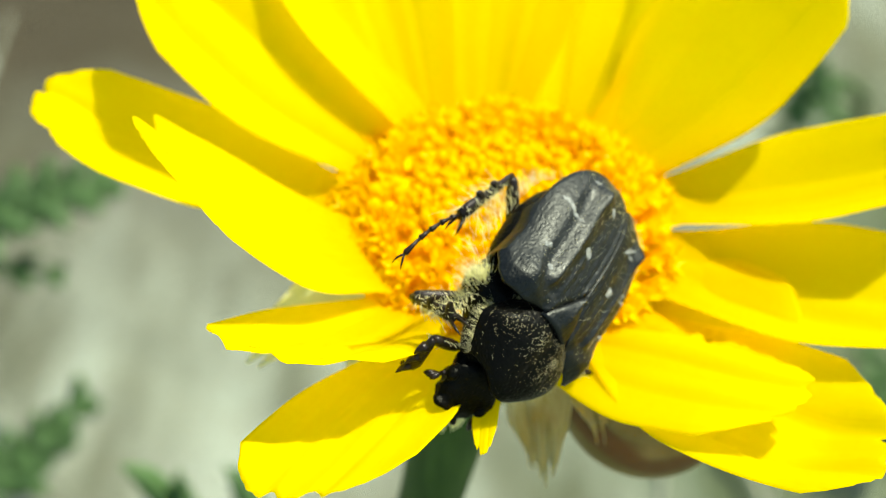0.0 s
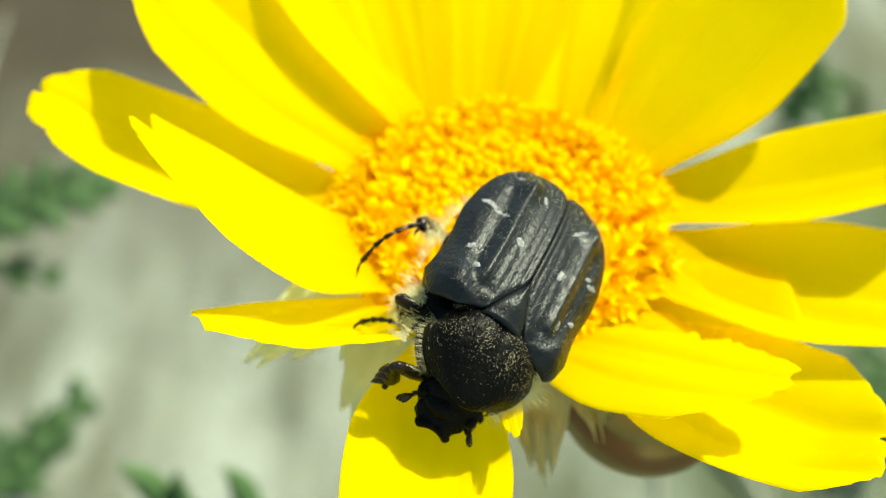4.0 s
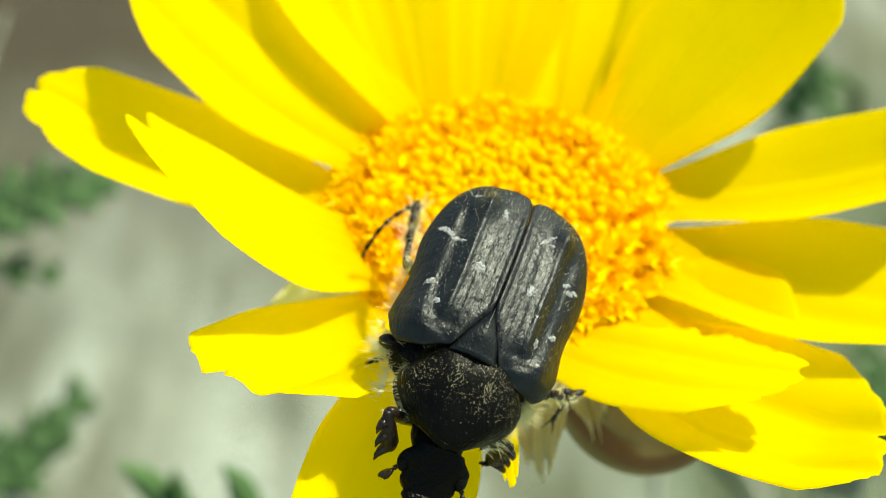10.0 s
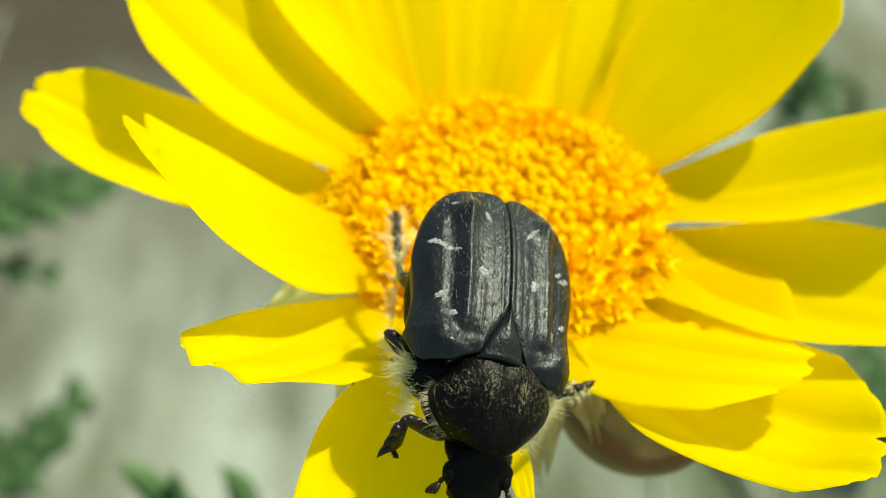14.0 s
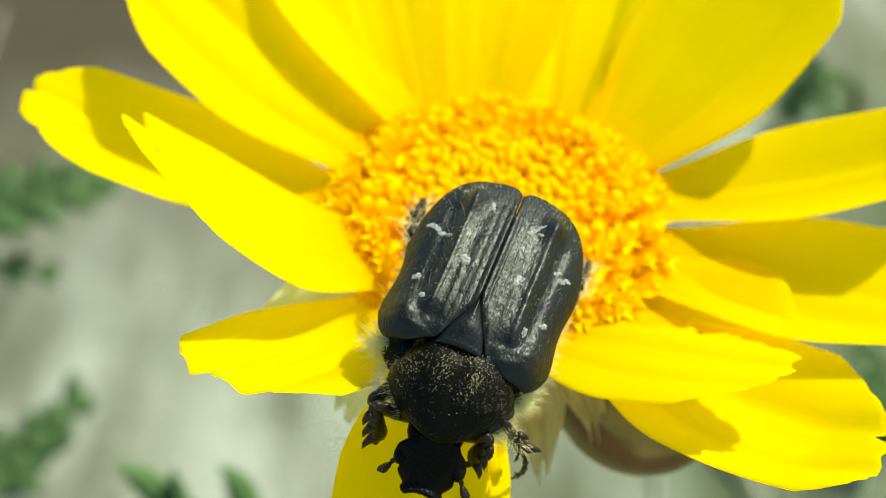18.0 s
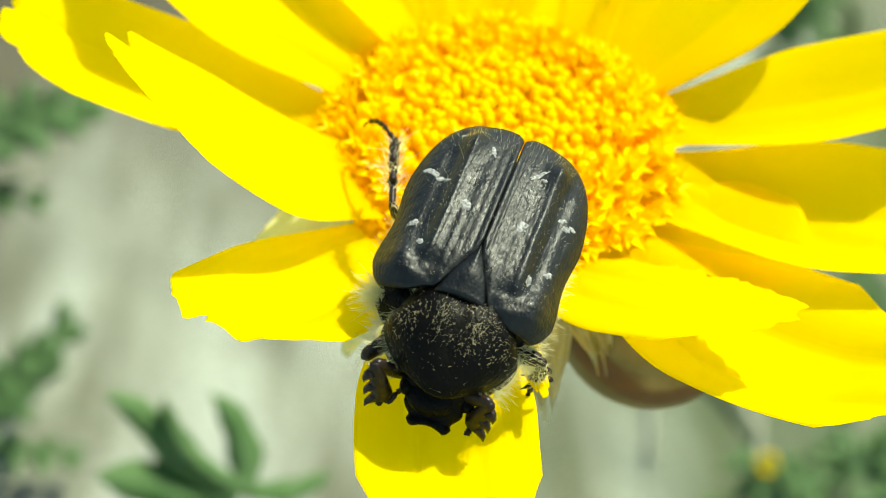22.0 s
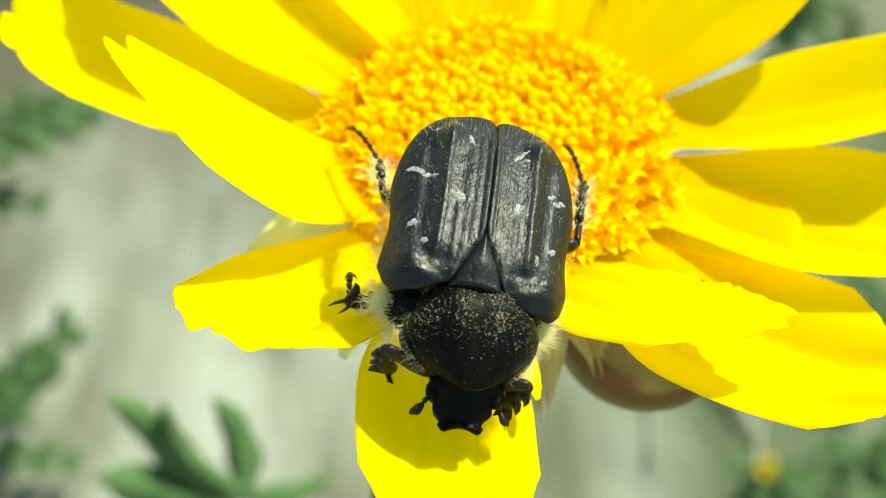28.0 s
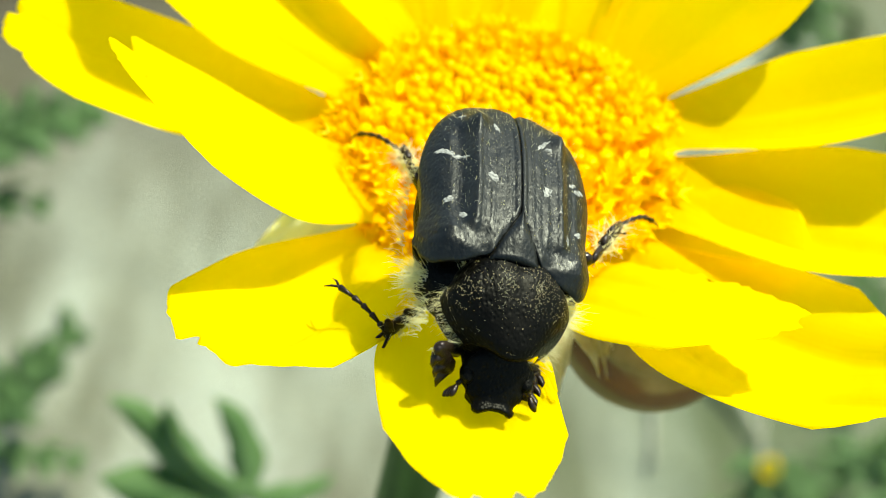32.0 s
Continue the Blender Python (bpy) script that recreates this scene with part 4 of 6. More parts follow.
def build_beetle():
    beetle = new("beetle")
    beetle.location = (-0.0012, -0.0095, HEAD + 0.004)
    tagged(beetle, "hairy black flower beetle with white flecks feeding on a daisy", "beetle")
    rnd = random.Random(17)
    cases = {sg: wing_case(sg, beetle) for sg in (1, -1)}
    build_scutellum(beetle)
    shield = build_shield(beetle)
    shield.matrix_local = BEND
    bm = bmesh.new()
    tube(bm, [shield_point(0.012, v / 20) + Vector((0, 0, 0.05 * MM)) for v in range(-17, 18)], [(0.035 if abs(v) < 15 else 0.012) * MM for v in range(-17, 18)], 7)
    part("shield_rim", bm, LEG, shield, "thin glossy rear rim")
    head = build_head(beetle)
    bm = bmesh.new()
    blob(bm, Vector((0, -0.9, -0.05)) * MM, (2.55 * MM, 3.5 * MM, 1.35 * MM), 14, 24)
    part("abdomen", bm, DULL, beetle, "rounded black abdomen")
    bm = bmesh.new()
    blob(bm, Vector((-0.15, 2.4, -0.12)) * MM, (1.55 * MM, 1.5 * MM, 1.1 * MM), 12, 22)
    blob(bm, Vector((-0.25, 3.6, -0.55)) * MM, (0.9 * MM, 0.9 * MM, 0.5 * MM), 10, 18)
    blob(bm, Vector((0, 1.55, -0.2)) * MM, (2.42 * MM, 1.25 * MM, 1.35 * MM), 12, 22)
    part("thorax", bm, DULL, beetle, "hairy black chest")
    for pieces in SPOTS:
        bm = bmesh.new()
        for x, y, size, sx, sy, turn in pieces:
            patch(bm, (x, y), size * 1.15, rnd, (sx, sy), turn)
        part("spot", bm, SCALES, cases[1 if pieces[0][0] > 0 else -1], "white scaly fleck")
    # hair: sides of the chest, between shield and wing cases, along the belly and the tail
    for sg in (1, -1):
        roots = []
        for _ in range(300 if sg < 0 else 170):
            y = rnd.uniform(1.3, 3.3)
            roots.append(((sg * (1.75 + 0.2 * math.sin((y - 1.2) * 1.1)), y, rnd.uniform(-0.9, 0.1)), (sg * 1.0, rnd.gauss(-0.25, 0.5), rnd.gauss(-0.1, 0.4)), 0.46))
        for _ in range(280):
            roots.append(((sg * rnd.uniform(2.05, 2.4), rnd.gauss(1.78, 0.17), rnd.uniform(-0.4, 0.35)), (sg * 1.0, rnd.gauss(0.05, 0.35), rnd.gauss(0.30, 0.35)), 0.62))
        hair_part("chest_hair", roots, beetle, 30 + sg, "dense pale yellow hair on the chest", 0.012)
        roots = []
        for _ in range(170):
            y = rnd.uniform(-4.0, 1.2)
            x = HALF * max(1 - (max(-y - 0.4, 0) / 4.1) ** 3.0, 0.03) ** (1 / 2.4)
            roots.append(((sg * (x - 0.15), y, rnd.uniform(-0.9, -0.2)), (sg * 0.8, rnd.gauss(-0.35, 0.4), rnd.gauss(0.0, 0.4)), 0.46))
        hair_part("belly_hair", roots, beetle, 40 + sg, "pale hair along the belly", 0.011)
        roots = []
        for _ in range(64):
            x, y = rnd.uniform(0.1, 2.4), rnd.uniform(-4.2, 1.0)
            if rnd.random() < 0.75:
                y = -4.2 + 0.9 * rnd.random()
            if y < wing_rear(x) + 0.1:
                continue
            p = wing_point(x, y) / MM
            roots.append(((sg * p.x, p.y, p.z), (sg * 0.25 * x, -0.8, 0.55), 0.26))
        hair_part("wing_hair", roots, cases[sg], 50 + sg, "sparse pale bristles", 0.0040)
        roots = []
        for _ in range(360):
            x, y = HALF * 0.80 * rnd.random() ** 0.8, rnd.uniform(-4.2, 1.6)
            if not wing_rear(x) + 0.15 < y < wing_front(x) - 0.06:
                continue
            p = wing_point(x, y) / MM
            roots.append(((sg * p.x, p.y, p.z), (sg * 0.1, -1.0, 0.12), 0.09))
        tagged(hair_part("setae", roots, cases[sg], 70 + sg, "very short pale hairs", 0.0030), kind="stuff")
    roots = []
    for _ in range(110):
        u, v = rnd.random() ** 0.9, rnd.uniform(-1, 1)
        p = shield_point(u, v) / MM
        roots.append((tuple(p), (0.9 * v, -0.8, 0.12), 0.10))
    for side in (-1, 1):
        # two combed streaks on the shield's middle
        for _ in range(90):
            u, v = rnd.gauss(0.50, 0.09), side * rnd.gauss(0.27, 0.06)
            p = shield_point(u, v) / MM
            roots.append((tuple(p), (-0.5 * side, -0.9, 0.2), 0.19))
    for _ in range(260):
        v = rnd.uniform(-1, 1)
        p = shield_point(0.0, v) / MM
        roots.append(((p.x, p.y - 0.05, p.z - 0.1), (0.5 * v, -0.8, 0.35), 0.42))
    for _ in range(260):
        u, v = rnd.uniform(0.1, 1.0), rnd.choice((-1, 1))
        p = shield_point(u, 0.985 * v) / MM
        roots.append((tuple(p), (0.9 * v, 0.3, -0.2), 0.42))
    hair_part("shield_hair", roots, shield, 60, "short pale hair", 0.0034)
    # grains of pollen on shield, scutellum and head
    bm = bmesh.new()
    nests = [(rnd.uniform(0.12, 0.62), rnd.uniform(-0.85, 0.85)) for _ in range(34)]
    for k in range(1000):
        near = nests[k % len(nests)]
        spread = (0.07, 0.10) if k % 3 else (0.25, 0.5)
        u, v = min(max(rnd.gauss(near[0], spread[0]), 0.02), 0.97), max(min(rnd.gauss(near[1], spread[1]), 0.95), -0.95)
        p = shield_point(u, v)
        r = (0.006 + 0.017 * rnd.random() ** 2.6) * MM
        q = [bm.verts.new(p + Vector(d) * r) for d in ((1, 0, 0.2), (-0.5, 0.87, 0.2), (-0.5, -0.87, 0.2), (0, 0, 0.9), (0, 0, -0.6))]
        for a, b in ((0, 1), (1, 2), (2, 0)):
            bm.faces.new((q[a], q[b], q[3]))
            bm.faces.new((q[b], q[a], q[4]))
    tagged(part("pollen_dust", bm, POLLEN, shield, "scattered pale pollen grains"), kind="stuff")
    bm = bmesh.new()
    for _ in range(700):
        x, y = rnd.uniform(-2.3, 2.3), rnd.uniform(-3.9, 1.4)
        if y > wing_front(abs(x)) - 0.05:
            continue
        p = wing_point(x, y)
        r = rnd.uniform(0.006, 0.017) * MM
        q = [bm.verts.new(p + Vector(d) * r) for d in ((1, 0, 0.3), (-0.5, 0.87, 0.3), (-0.5, -0.87, 0.3), (0, 0, 1.2))]
        for a, b in ((0, 1), (1, 2), (2, 0)):
            bm.faces.new((q[a], q[b], q[3]))
    tagged(part("dust", bm, SCALES, cases[1], "fine pale dust"), kind="stuff")
    made = {}
    for name, hip, a, b, c, spikes, label in LEGS:
        for sg, side in ((1, "right"), (-1, "left")):
            leg = leg_bones(name, beetle, a, b, c, spikes, label)
            leg["leg"].location = Vector((sg * hip[0], hip[1], hip[2])) * MM
            made[name, side] = leg
    made["head"] = head
    return beetle, made


# leaves and other plants ---------------------------------------------------
def lobed_leaf(bm, base, tip, normal, half, lobes, rnd, bend=0.1):
    """A feathery leaf: a midrib with pointed lobes on both sides, with thickness."""
    base, tip, normal = Vector(base), Vector(tip), Vector(normal).normalized()
    axis = tip - base
    length = axis.length
    axis.normalize()
    side = axis.cross(normal).normalized()
    normal = side.cross(axis)

    def blade(p0, d, long, w, drop):
        d = d.normalized()
        s = d.cross(normal).normalized()
        rows = []
        for i in range(7):
            u = i / 6
            ww = w * (0.75 + 0.5 * math.sin(u * 2.6)) * (1 - u ** 5) + 0.0002
            c = p0 + d * long * u - normal * drop * u * u * long
            rows.append([bm.verts.new(c - s * ww), bm.verts.new(c + normal * 0.0002 - normal * ww * 0.35), bm.verts.new(c + s * ww), bm.verts.new(c - normal * 0.0005)])
        for a, b in zip(rows, rows[1:]):
            for k in range(4):
                bm.faces.new((a[k], a[(k + 1) % 4], b[(k + 1) % 4], b[k]))
        bm.faces.new(rows[0][::-1])
        bm.faces.new(rows[-1])
    blade(base, axis, length, half * (0.30 if lobes == 0 else 0.16), bend)
    for i in range(lobes):
        u = 0.12 + 0.8 * i / max(lobes - 1, 1)
        for sg in (-1, 1):
            d = axis * (0.75 + 0.5 * u) + side * sg * rnd.uniform(0.8, 1.1)
            c = base + axis * length * u - normal * bend * u * u * length
            long = half * (1.15 - 0.6 * u) * rnd.uniform(0.8, 1.2)
            blade(c, d, long, half * 0.17, bend)
            if long > half * 0.6:
                for t2 in (0.45, 0.7):
                    blade(c + d.normalized() * long * t2, d.normalized() + axis * 0.8 * rnd.choice((-0.6, 1)), long * 0.4, half * 0.09, bend)


def build_plant(name, label, foot, top, leaves, seed):
    """A leafy stem from the ground with its leaves."""
    rnd = random.Random(seed)
    plant = new(name)
    plant.location = foot
    tagged(plant, label, "plant")
    bm = bmesh.new()
    foot, top = Vector(foot), Vector(top)
    pts = [(foot.lerp(top, i / 12) - foot) + Vector((0.004 * math.sin(i * 0.5), 0.003 * math.sin(i * 0.4), 0)) for i in range(13)]
    pts[0] = Vector((0, 0, -0.003))
    tube(bm, pts, [0.0013 - 0.0007 * i / 12 for i in range(13)], 8)
    part("stem", bm, STEM, plant)
    for along, tip, normal, half, lobes in leaves:
        bm = bmesh.new()
        k = min(int(along * 12), 12)
        lobed_leaf(bm, pts[k], Vector(tip) - foot, normal, half, lobes, rnd)
        part("leaf", bm, LEAF, plant)
    return plant


def build_lobed_leaf(foot, hub, lobes):
    """A leaf on a thin stem whose lobes curve out from its middle: tip, bend, root and half width of each."""
    foot.z = 0
    leaf = new("leafy_stem")
    leaf.location = foot
    tagged(leaf, "green daisy leaf with curved lobes on a thin stem", "plant")
    bm = bmesh.new()
    pts = [(foot.lerp(hub, i / 12) - foot) + Vector((0.003 * math.sin(i * 0.5), 0.002 * math.sin(i * 0.4), 0)) for i in range(13)]
    pts[0] = Vector((0, 0, -0.003))
    pts[12] = hub - foot
    tube(bm, pts, [0.0012 - 0.0005 * i / 12 for i in range(13)], 8)
    part("stem", bm, STEM, leaf)
    face = Vector((0.1, -0.35, 0.95)).normalized()
    for tip, mid, root, half in lobes:
        bm = bmesh.new()
        line = [hub, root, mid, tip]
        curve = []
        for i in range(19):
            u = i / 18
            q = [p.copy() for p in line]
            while len(q) > 1:
                q = [m.lerp(n, u) for m, n in zip(q, q[1:])]
            curve.append(q[0] - foot)
        rows = []
        for i, c in enumerate(curve):
            u = i / 18
            d = (curve[min(i + 1, 18)] - curve[max(i - 1, 0)]).normalized()
            s = d.cross(face).normalized()
            up = s.cross(d)
            w = 0.5 * half * (0.55 + 0.55 * math.sin(2.7 * u)) * (1 - u ** 6) * (1 + 0.12 * math.sin(17 * u)) + 0.0001
            rows.append([bm.verts.new(c - s * w + up * w * 0.35), bm.verts.new(c), bm.verts.new(c + s * w + up * w * 0.35), bm.verts.new(c - up * 0.0005)])
        for a, b in zip(rows, rows[1:]):
            for k in range(4):
                bm.faces.new((a[k], a[(k + 1) % 4], b[(k + 1) % 4], b[k]))
        bm.faces.new(rows[0][::-1])
        bm.faces.new(rows[-1])
        part("leaf_lobe", bm, LEAF, leaf)


def build_snail():
    """A rounded snail shell clinging under the flower head."""
    snail = new("snail_shell")
    snail.location = (0.0057, -0.0034, HEAD - 0.0060)
    tagged(snail, "small brown snail shell clinging under the flower head", "snail shell")
    bm = bmesh.new()

    def f(u, v):
        # a globe with a spiral seam that winds in to the top
        pol, az = math.pi * (0.004 + 0.992 * u), 2 * math.pi * v
        turn = (v + 2.6 * (1 - math.cos(pol * 0.5)) * 1.6) % 1.0
        seam = math.exp(-(min(turn, 1 - turn) / 0.07) ** 2) * smooth01((1.9 - pol) / 0.5)
        r = 0.0037 * (1 - 0.07 * seam)
        return Vector((r * math.sin(pol) * math.cos(az), r * math.sin(pol) * math.sin(az), 0.78 * r * math.cos(pol) + 0.0003 * math.sin(az)))
    rows = grid(bm, f, 40, 48, closed_v=True)
    bm.faces.new(rows[0][::-1])
    bm.faces.new(rows[-1])
    whorl = part("whorl", bm, SHELL, snail)
    bm = bmesh.new()
    pts = [(0.0022 + 0.0017 * math.cos(t), 0.0015 * math.sin(t), -0.0026 + 0.0005 * math.cos(t)) for t in [2 * math.pi * k / 24 for k in range(25)]]
    tube(bm, pts, [0.00035] * 25, 8)
    lip = part("lip", bm, SHELL, snail, "thickened rim of the shell's mouth")
    for ob in (whorl, lip):
        ob.rotation_euler = (radians(30), radians(-12), radians(30))


def build_stalks():
    """Dry grass stalks that lie on the soil."""
    rnd = random.Random(12)
    for k in range(8):
        x, y = rnd.uniform(-0.12, 0.13), rnd.uniform(0.04, 0.27)
        turn, long = radians(90 + rnd.gauss(0, 22)), rnd.uniform(0.05, 0.12)
        thick = rnd.uniform(0.0004, 0.0008)
        stalk = new("dry_stalk")
        stalk.location = (x, y, 0.0018)
        tagged(stalk, "dry pale grass stalk lying on the soil", "dry grass", "stalks on the soil")
        bm = bmesh.new()
        pts = []
        for i in range(11):
            u = i / 10 - 0.5
            pts.append((long * u * math.cos(turn) + 0.006 * u * u, long * u * math.sin(turn), 0.0015 * math.sin(3 * u + k)))
        tube(bm, pts, [thick * (1 - 0.05 * i + (0.3 if i in (3, 7) else 0)) for i in range(11)], 7)
        part("stem", bm, STRAW, stalk)
        bm = bmesh.new()
        a, side = Vector(pts[7]), rnd.choice((-1, 1))
        tip = a + Vector((0.012 * side, 0.03, 0.002))
        rows = []
        for i in range(7):
            u = i / 6
            c = a.lerp(tip, u) + Vector((0, 0, 0.002 * math.sin(3 * u)))
            w = 0.0010 * math.sin(math.pi * (0.12 + 0.86 * u))
            rows.append([bm.verts.new(c + Vector((-w, 0, 0))), bm.verts.new(c + Vector((0, 0, -0.0004))), bm.verts.new(c + Vector((w, 0, 0))), bm.verts.new(c + Vector((0, 0, 0.0003)))])
        for p, q in zip(rows, rows[1:]):
            for j in range(4):
                bm.faces.new((p[j], p[(j + 1) % 4], q[(j + 1) % 4], q[j]))
        part("dry_leaf", bm, STRAW, stalk)


def build_surroundings():
    build_snail()
    build_stalks()
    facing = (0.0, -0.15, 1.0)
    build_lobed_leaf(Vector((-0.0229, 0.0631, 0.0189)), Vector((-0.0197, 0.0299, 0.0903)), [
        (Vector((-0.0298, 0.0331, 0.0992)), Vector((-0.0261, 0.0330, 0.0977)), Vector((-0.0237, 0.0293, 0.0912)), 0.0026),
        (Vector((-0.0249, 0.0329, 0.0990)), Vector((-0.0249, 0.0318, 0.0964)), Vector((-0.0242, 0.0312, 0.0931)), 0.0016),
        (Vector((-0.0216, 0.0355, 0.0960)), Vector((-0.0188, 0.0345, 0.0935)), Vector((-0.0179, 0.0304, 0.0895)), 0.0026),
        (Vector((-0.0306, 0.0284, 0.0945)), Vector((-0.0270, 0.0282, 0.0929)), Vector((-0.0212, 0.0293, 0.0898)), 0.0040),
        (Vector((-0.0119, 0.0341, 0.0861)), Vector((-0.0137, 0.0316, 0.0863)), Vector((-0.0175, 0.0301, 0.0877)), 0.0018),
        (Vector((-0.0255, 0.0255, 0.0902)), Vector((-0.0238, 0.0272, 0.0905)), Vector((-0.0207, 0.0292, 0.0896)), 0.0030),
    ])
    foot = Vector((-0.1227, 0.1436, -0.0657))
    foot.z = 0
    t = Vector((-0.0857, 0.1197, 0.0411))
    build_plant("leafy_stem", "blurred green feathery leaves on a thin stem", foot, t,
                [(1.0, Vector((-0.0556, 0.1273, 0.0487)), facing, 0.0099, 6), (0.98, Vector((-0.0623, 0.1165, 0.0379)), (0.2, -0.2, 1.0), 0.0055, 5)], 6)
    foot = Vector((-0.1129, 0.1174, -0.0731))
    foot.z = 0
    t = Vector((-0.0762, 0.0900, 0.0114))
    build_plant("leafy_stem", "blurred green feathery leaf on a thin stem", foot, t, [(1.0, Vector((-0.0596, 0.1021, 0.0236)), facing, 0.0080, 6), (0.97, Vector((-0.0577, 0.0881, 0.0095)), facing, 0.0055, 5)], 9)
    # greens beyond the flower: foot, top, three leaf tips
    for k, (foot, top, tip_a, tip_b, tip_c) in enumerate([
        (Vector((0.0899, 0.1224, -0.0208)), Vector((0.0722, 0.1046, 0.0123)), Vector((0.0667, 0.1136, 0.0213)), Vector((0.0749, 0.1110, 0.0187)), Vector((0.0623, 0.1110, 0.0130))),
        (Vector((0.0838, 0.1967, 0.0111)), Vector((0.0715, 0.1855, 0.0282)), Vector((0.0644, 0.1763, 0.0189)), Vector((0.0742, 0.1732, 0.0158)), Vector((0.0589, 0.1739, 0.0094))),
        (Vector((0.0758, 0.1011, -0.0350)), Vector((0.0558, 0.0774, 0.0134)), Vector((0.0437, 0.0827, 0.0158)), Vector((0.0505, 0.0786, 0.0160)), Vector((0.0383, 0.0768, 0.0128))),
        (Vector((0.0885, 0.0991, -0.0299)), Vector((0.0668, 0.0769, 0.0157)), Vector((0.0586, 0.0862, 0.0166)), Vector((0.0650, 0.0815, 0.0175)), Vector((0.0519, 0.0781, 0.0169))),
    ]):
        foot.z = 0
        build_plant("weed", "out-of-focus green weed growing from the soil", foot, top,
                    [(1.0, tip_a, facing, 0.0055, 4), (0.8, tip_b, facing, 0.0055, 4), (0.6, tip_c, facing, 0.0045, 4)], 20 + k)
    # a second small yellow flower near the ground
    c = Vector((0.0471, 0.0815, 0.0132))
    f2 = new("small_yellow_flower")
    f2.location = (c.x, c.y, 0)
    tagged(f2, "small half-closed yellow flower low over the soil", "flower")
    bm = bmesh.new()
    tube(bm, [(0, 0, -0.002), (0.001, 0, c.z * 0.5), (0, 0, c.z)], [0.0009] * 3, 8)
    part("stem", bm, STEM, f2)
    bm = bmesh.new()
    blob(bm, (0, 0, c.z + 0.0006), (0.0014, 0.0014, 0.0012))
    part("cup", bm, STEM, f2, "green cup of the bud")
    for k in range(7):
        bm = bmesh.new()
        a = 2 * math.pi * k / 7
        rows = grid(bm, lambda u, v: Vector(((0.0011 + 0.0006 * u) * math.cos(a) - (v - 0.5) * 0.0012 * math.sin(math.pi * (0.15 + 0.8 * u)) * math.sin(a),
                                             (0.0011 + 0.0006 * u) * math.sin(a) + (v - 0.5) * 0.0012 * math.sin(math.pi * (0.15 + 0.8 * u)) * math.cos(a),
                                             c.z + 0.0008 + 0.0026 * u)), 6, 4)
        geo = bmesh.ops.extrude_face_region(bm, geom=bm.faces[:])
        for e in geo["geom"]:
            if isinstance(e, bmesh.types.BMVert):
                e.co.z -= 0.00015
        part("petal", bm, PETAL, f2)


build_ground()
daisy, disc, petals = build_flower()
beetle, legs = build_beetle()
build_surroundings()
build_florets(disc)


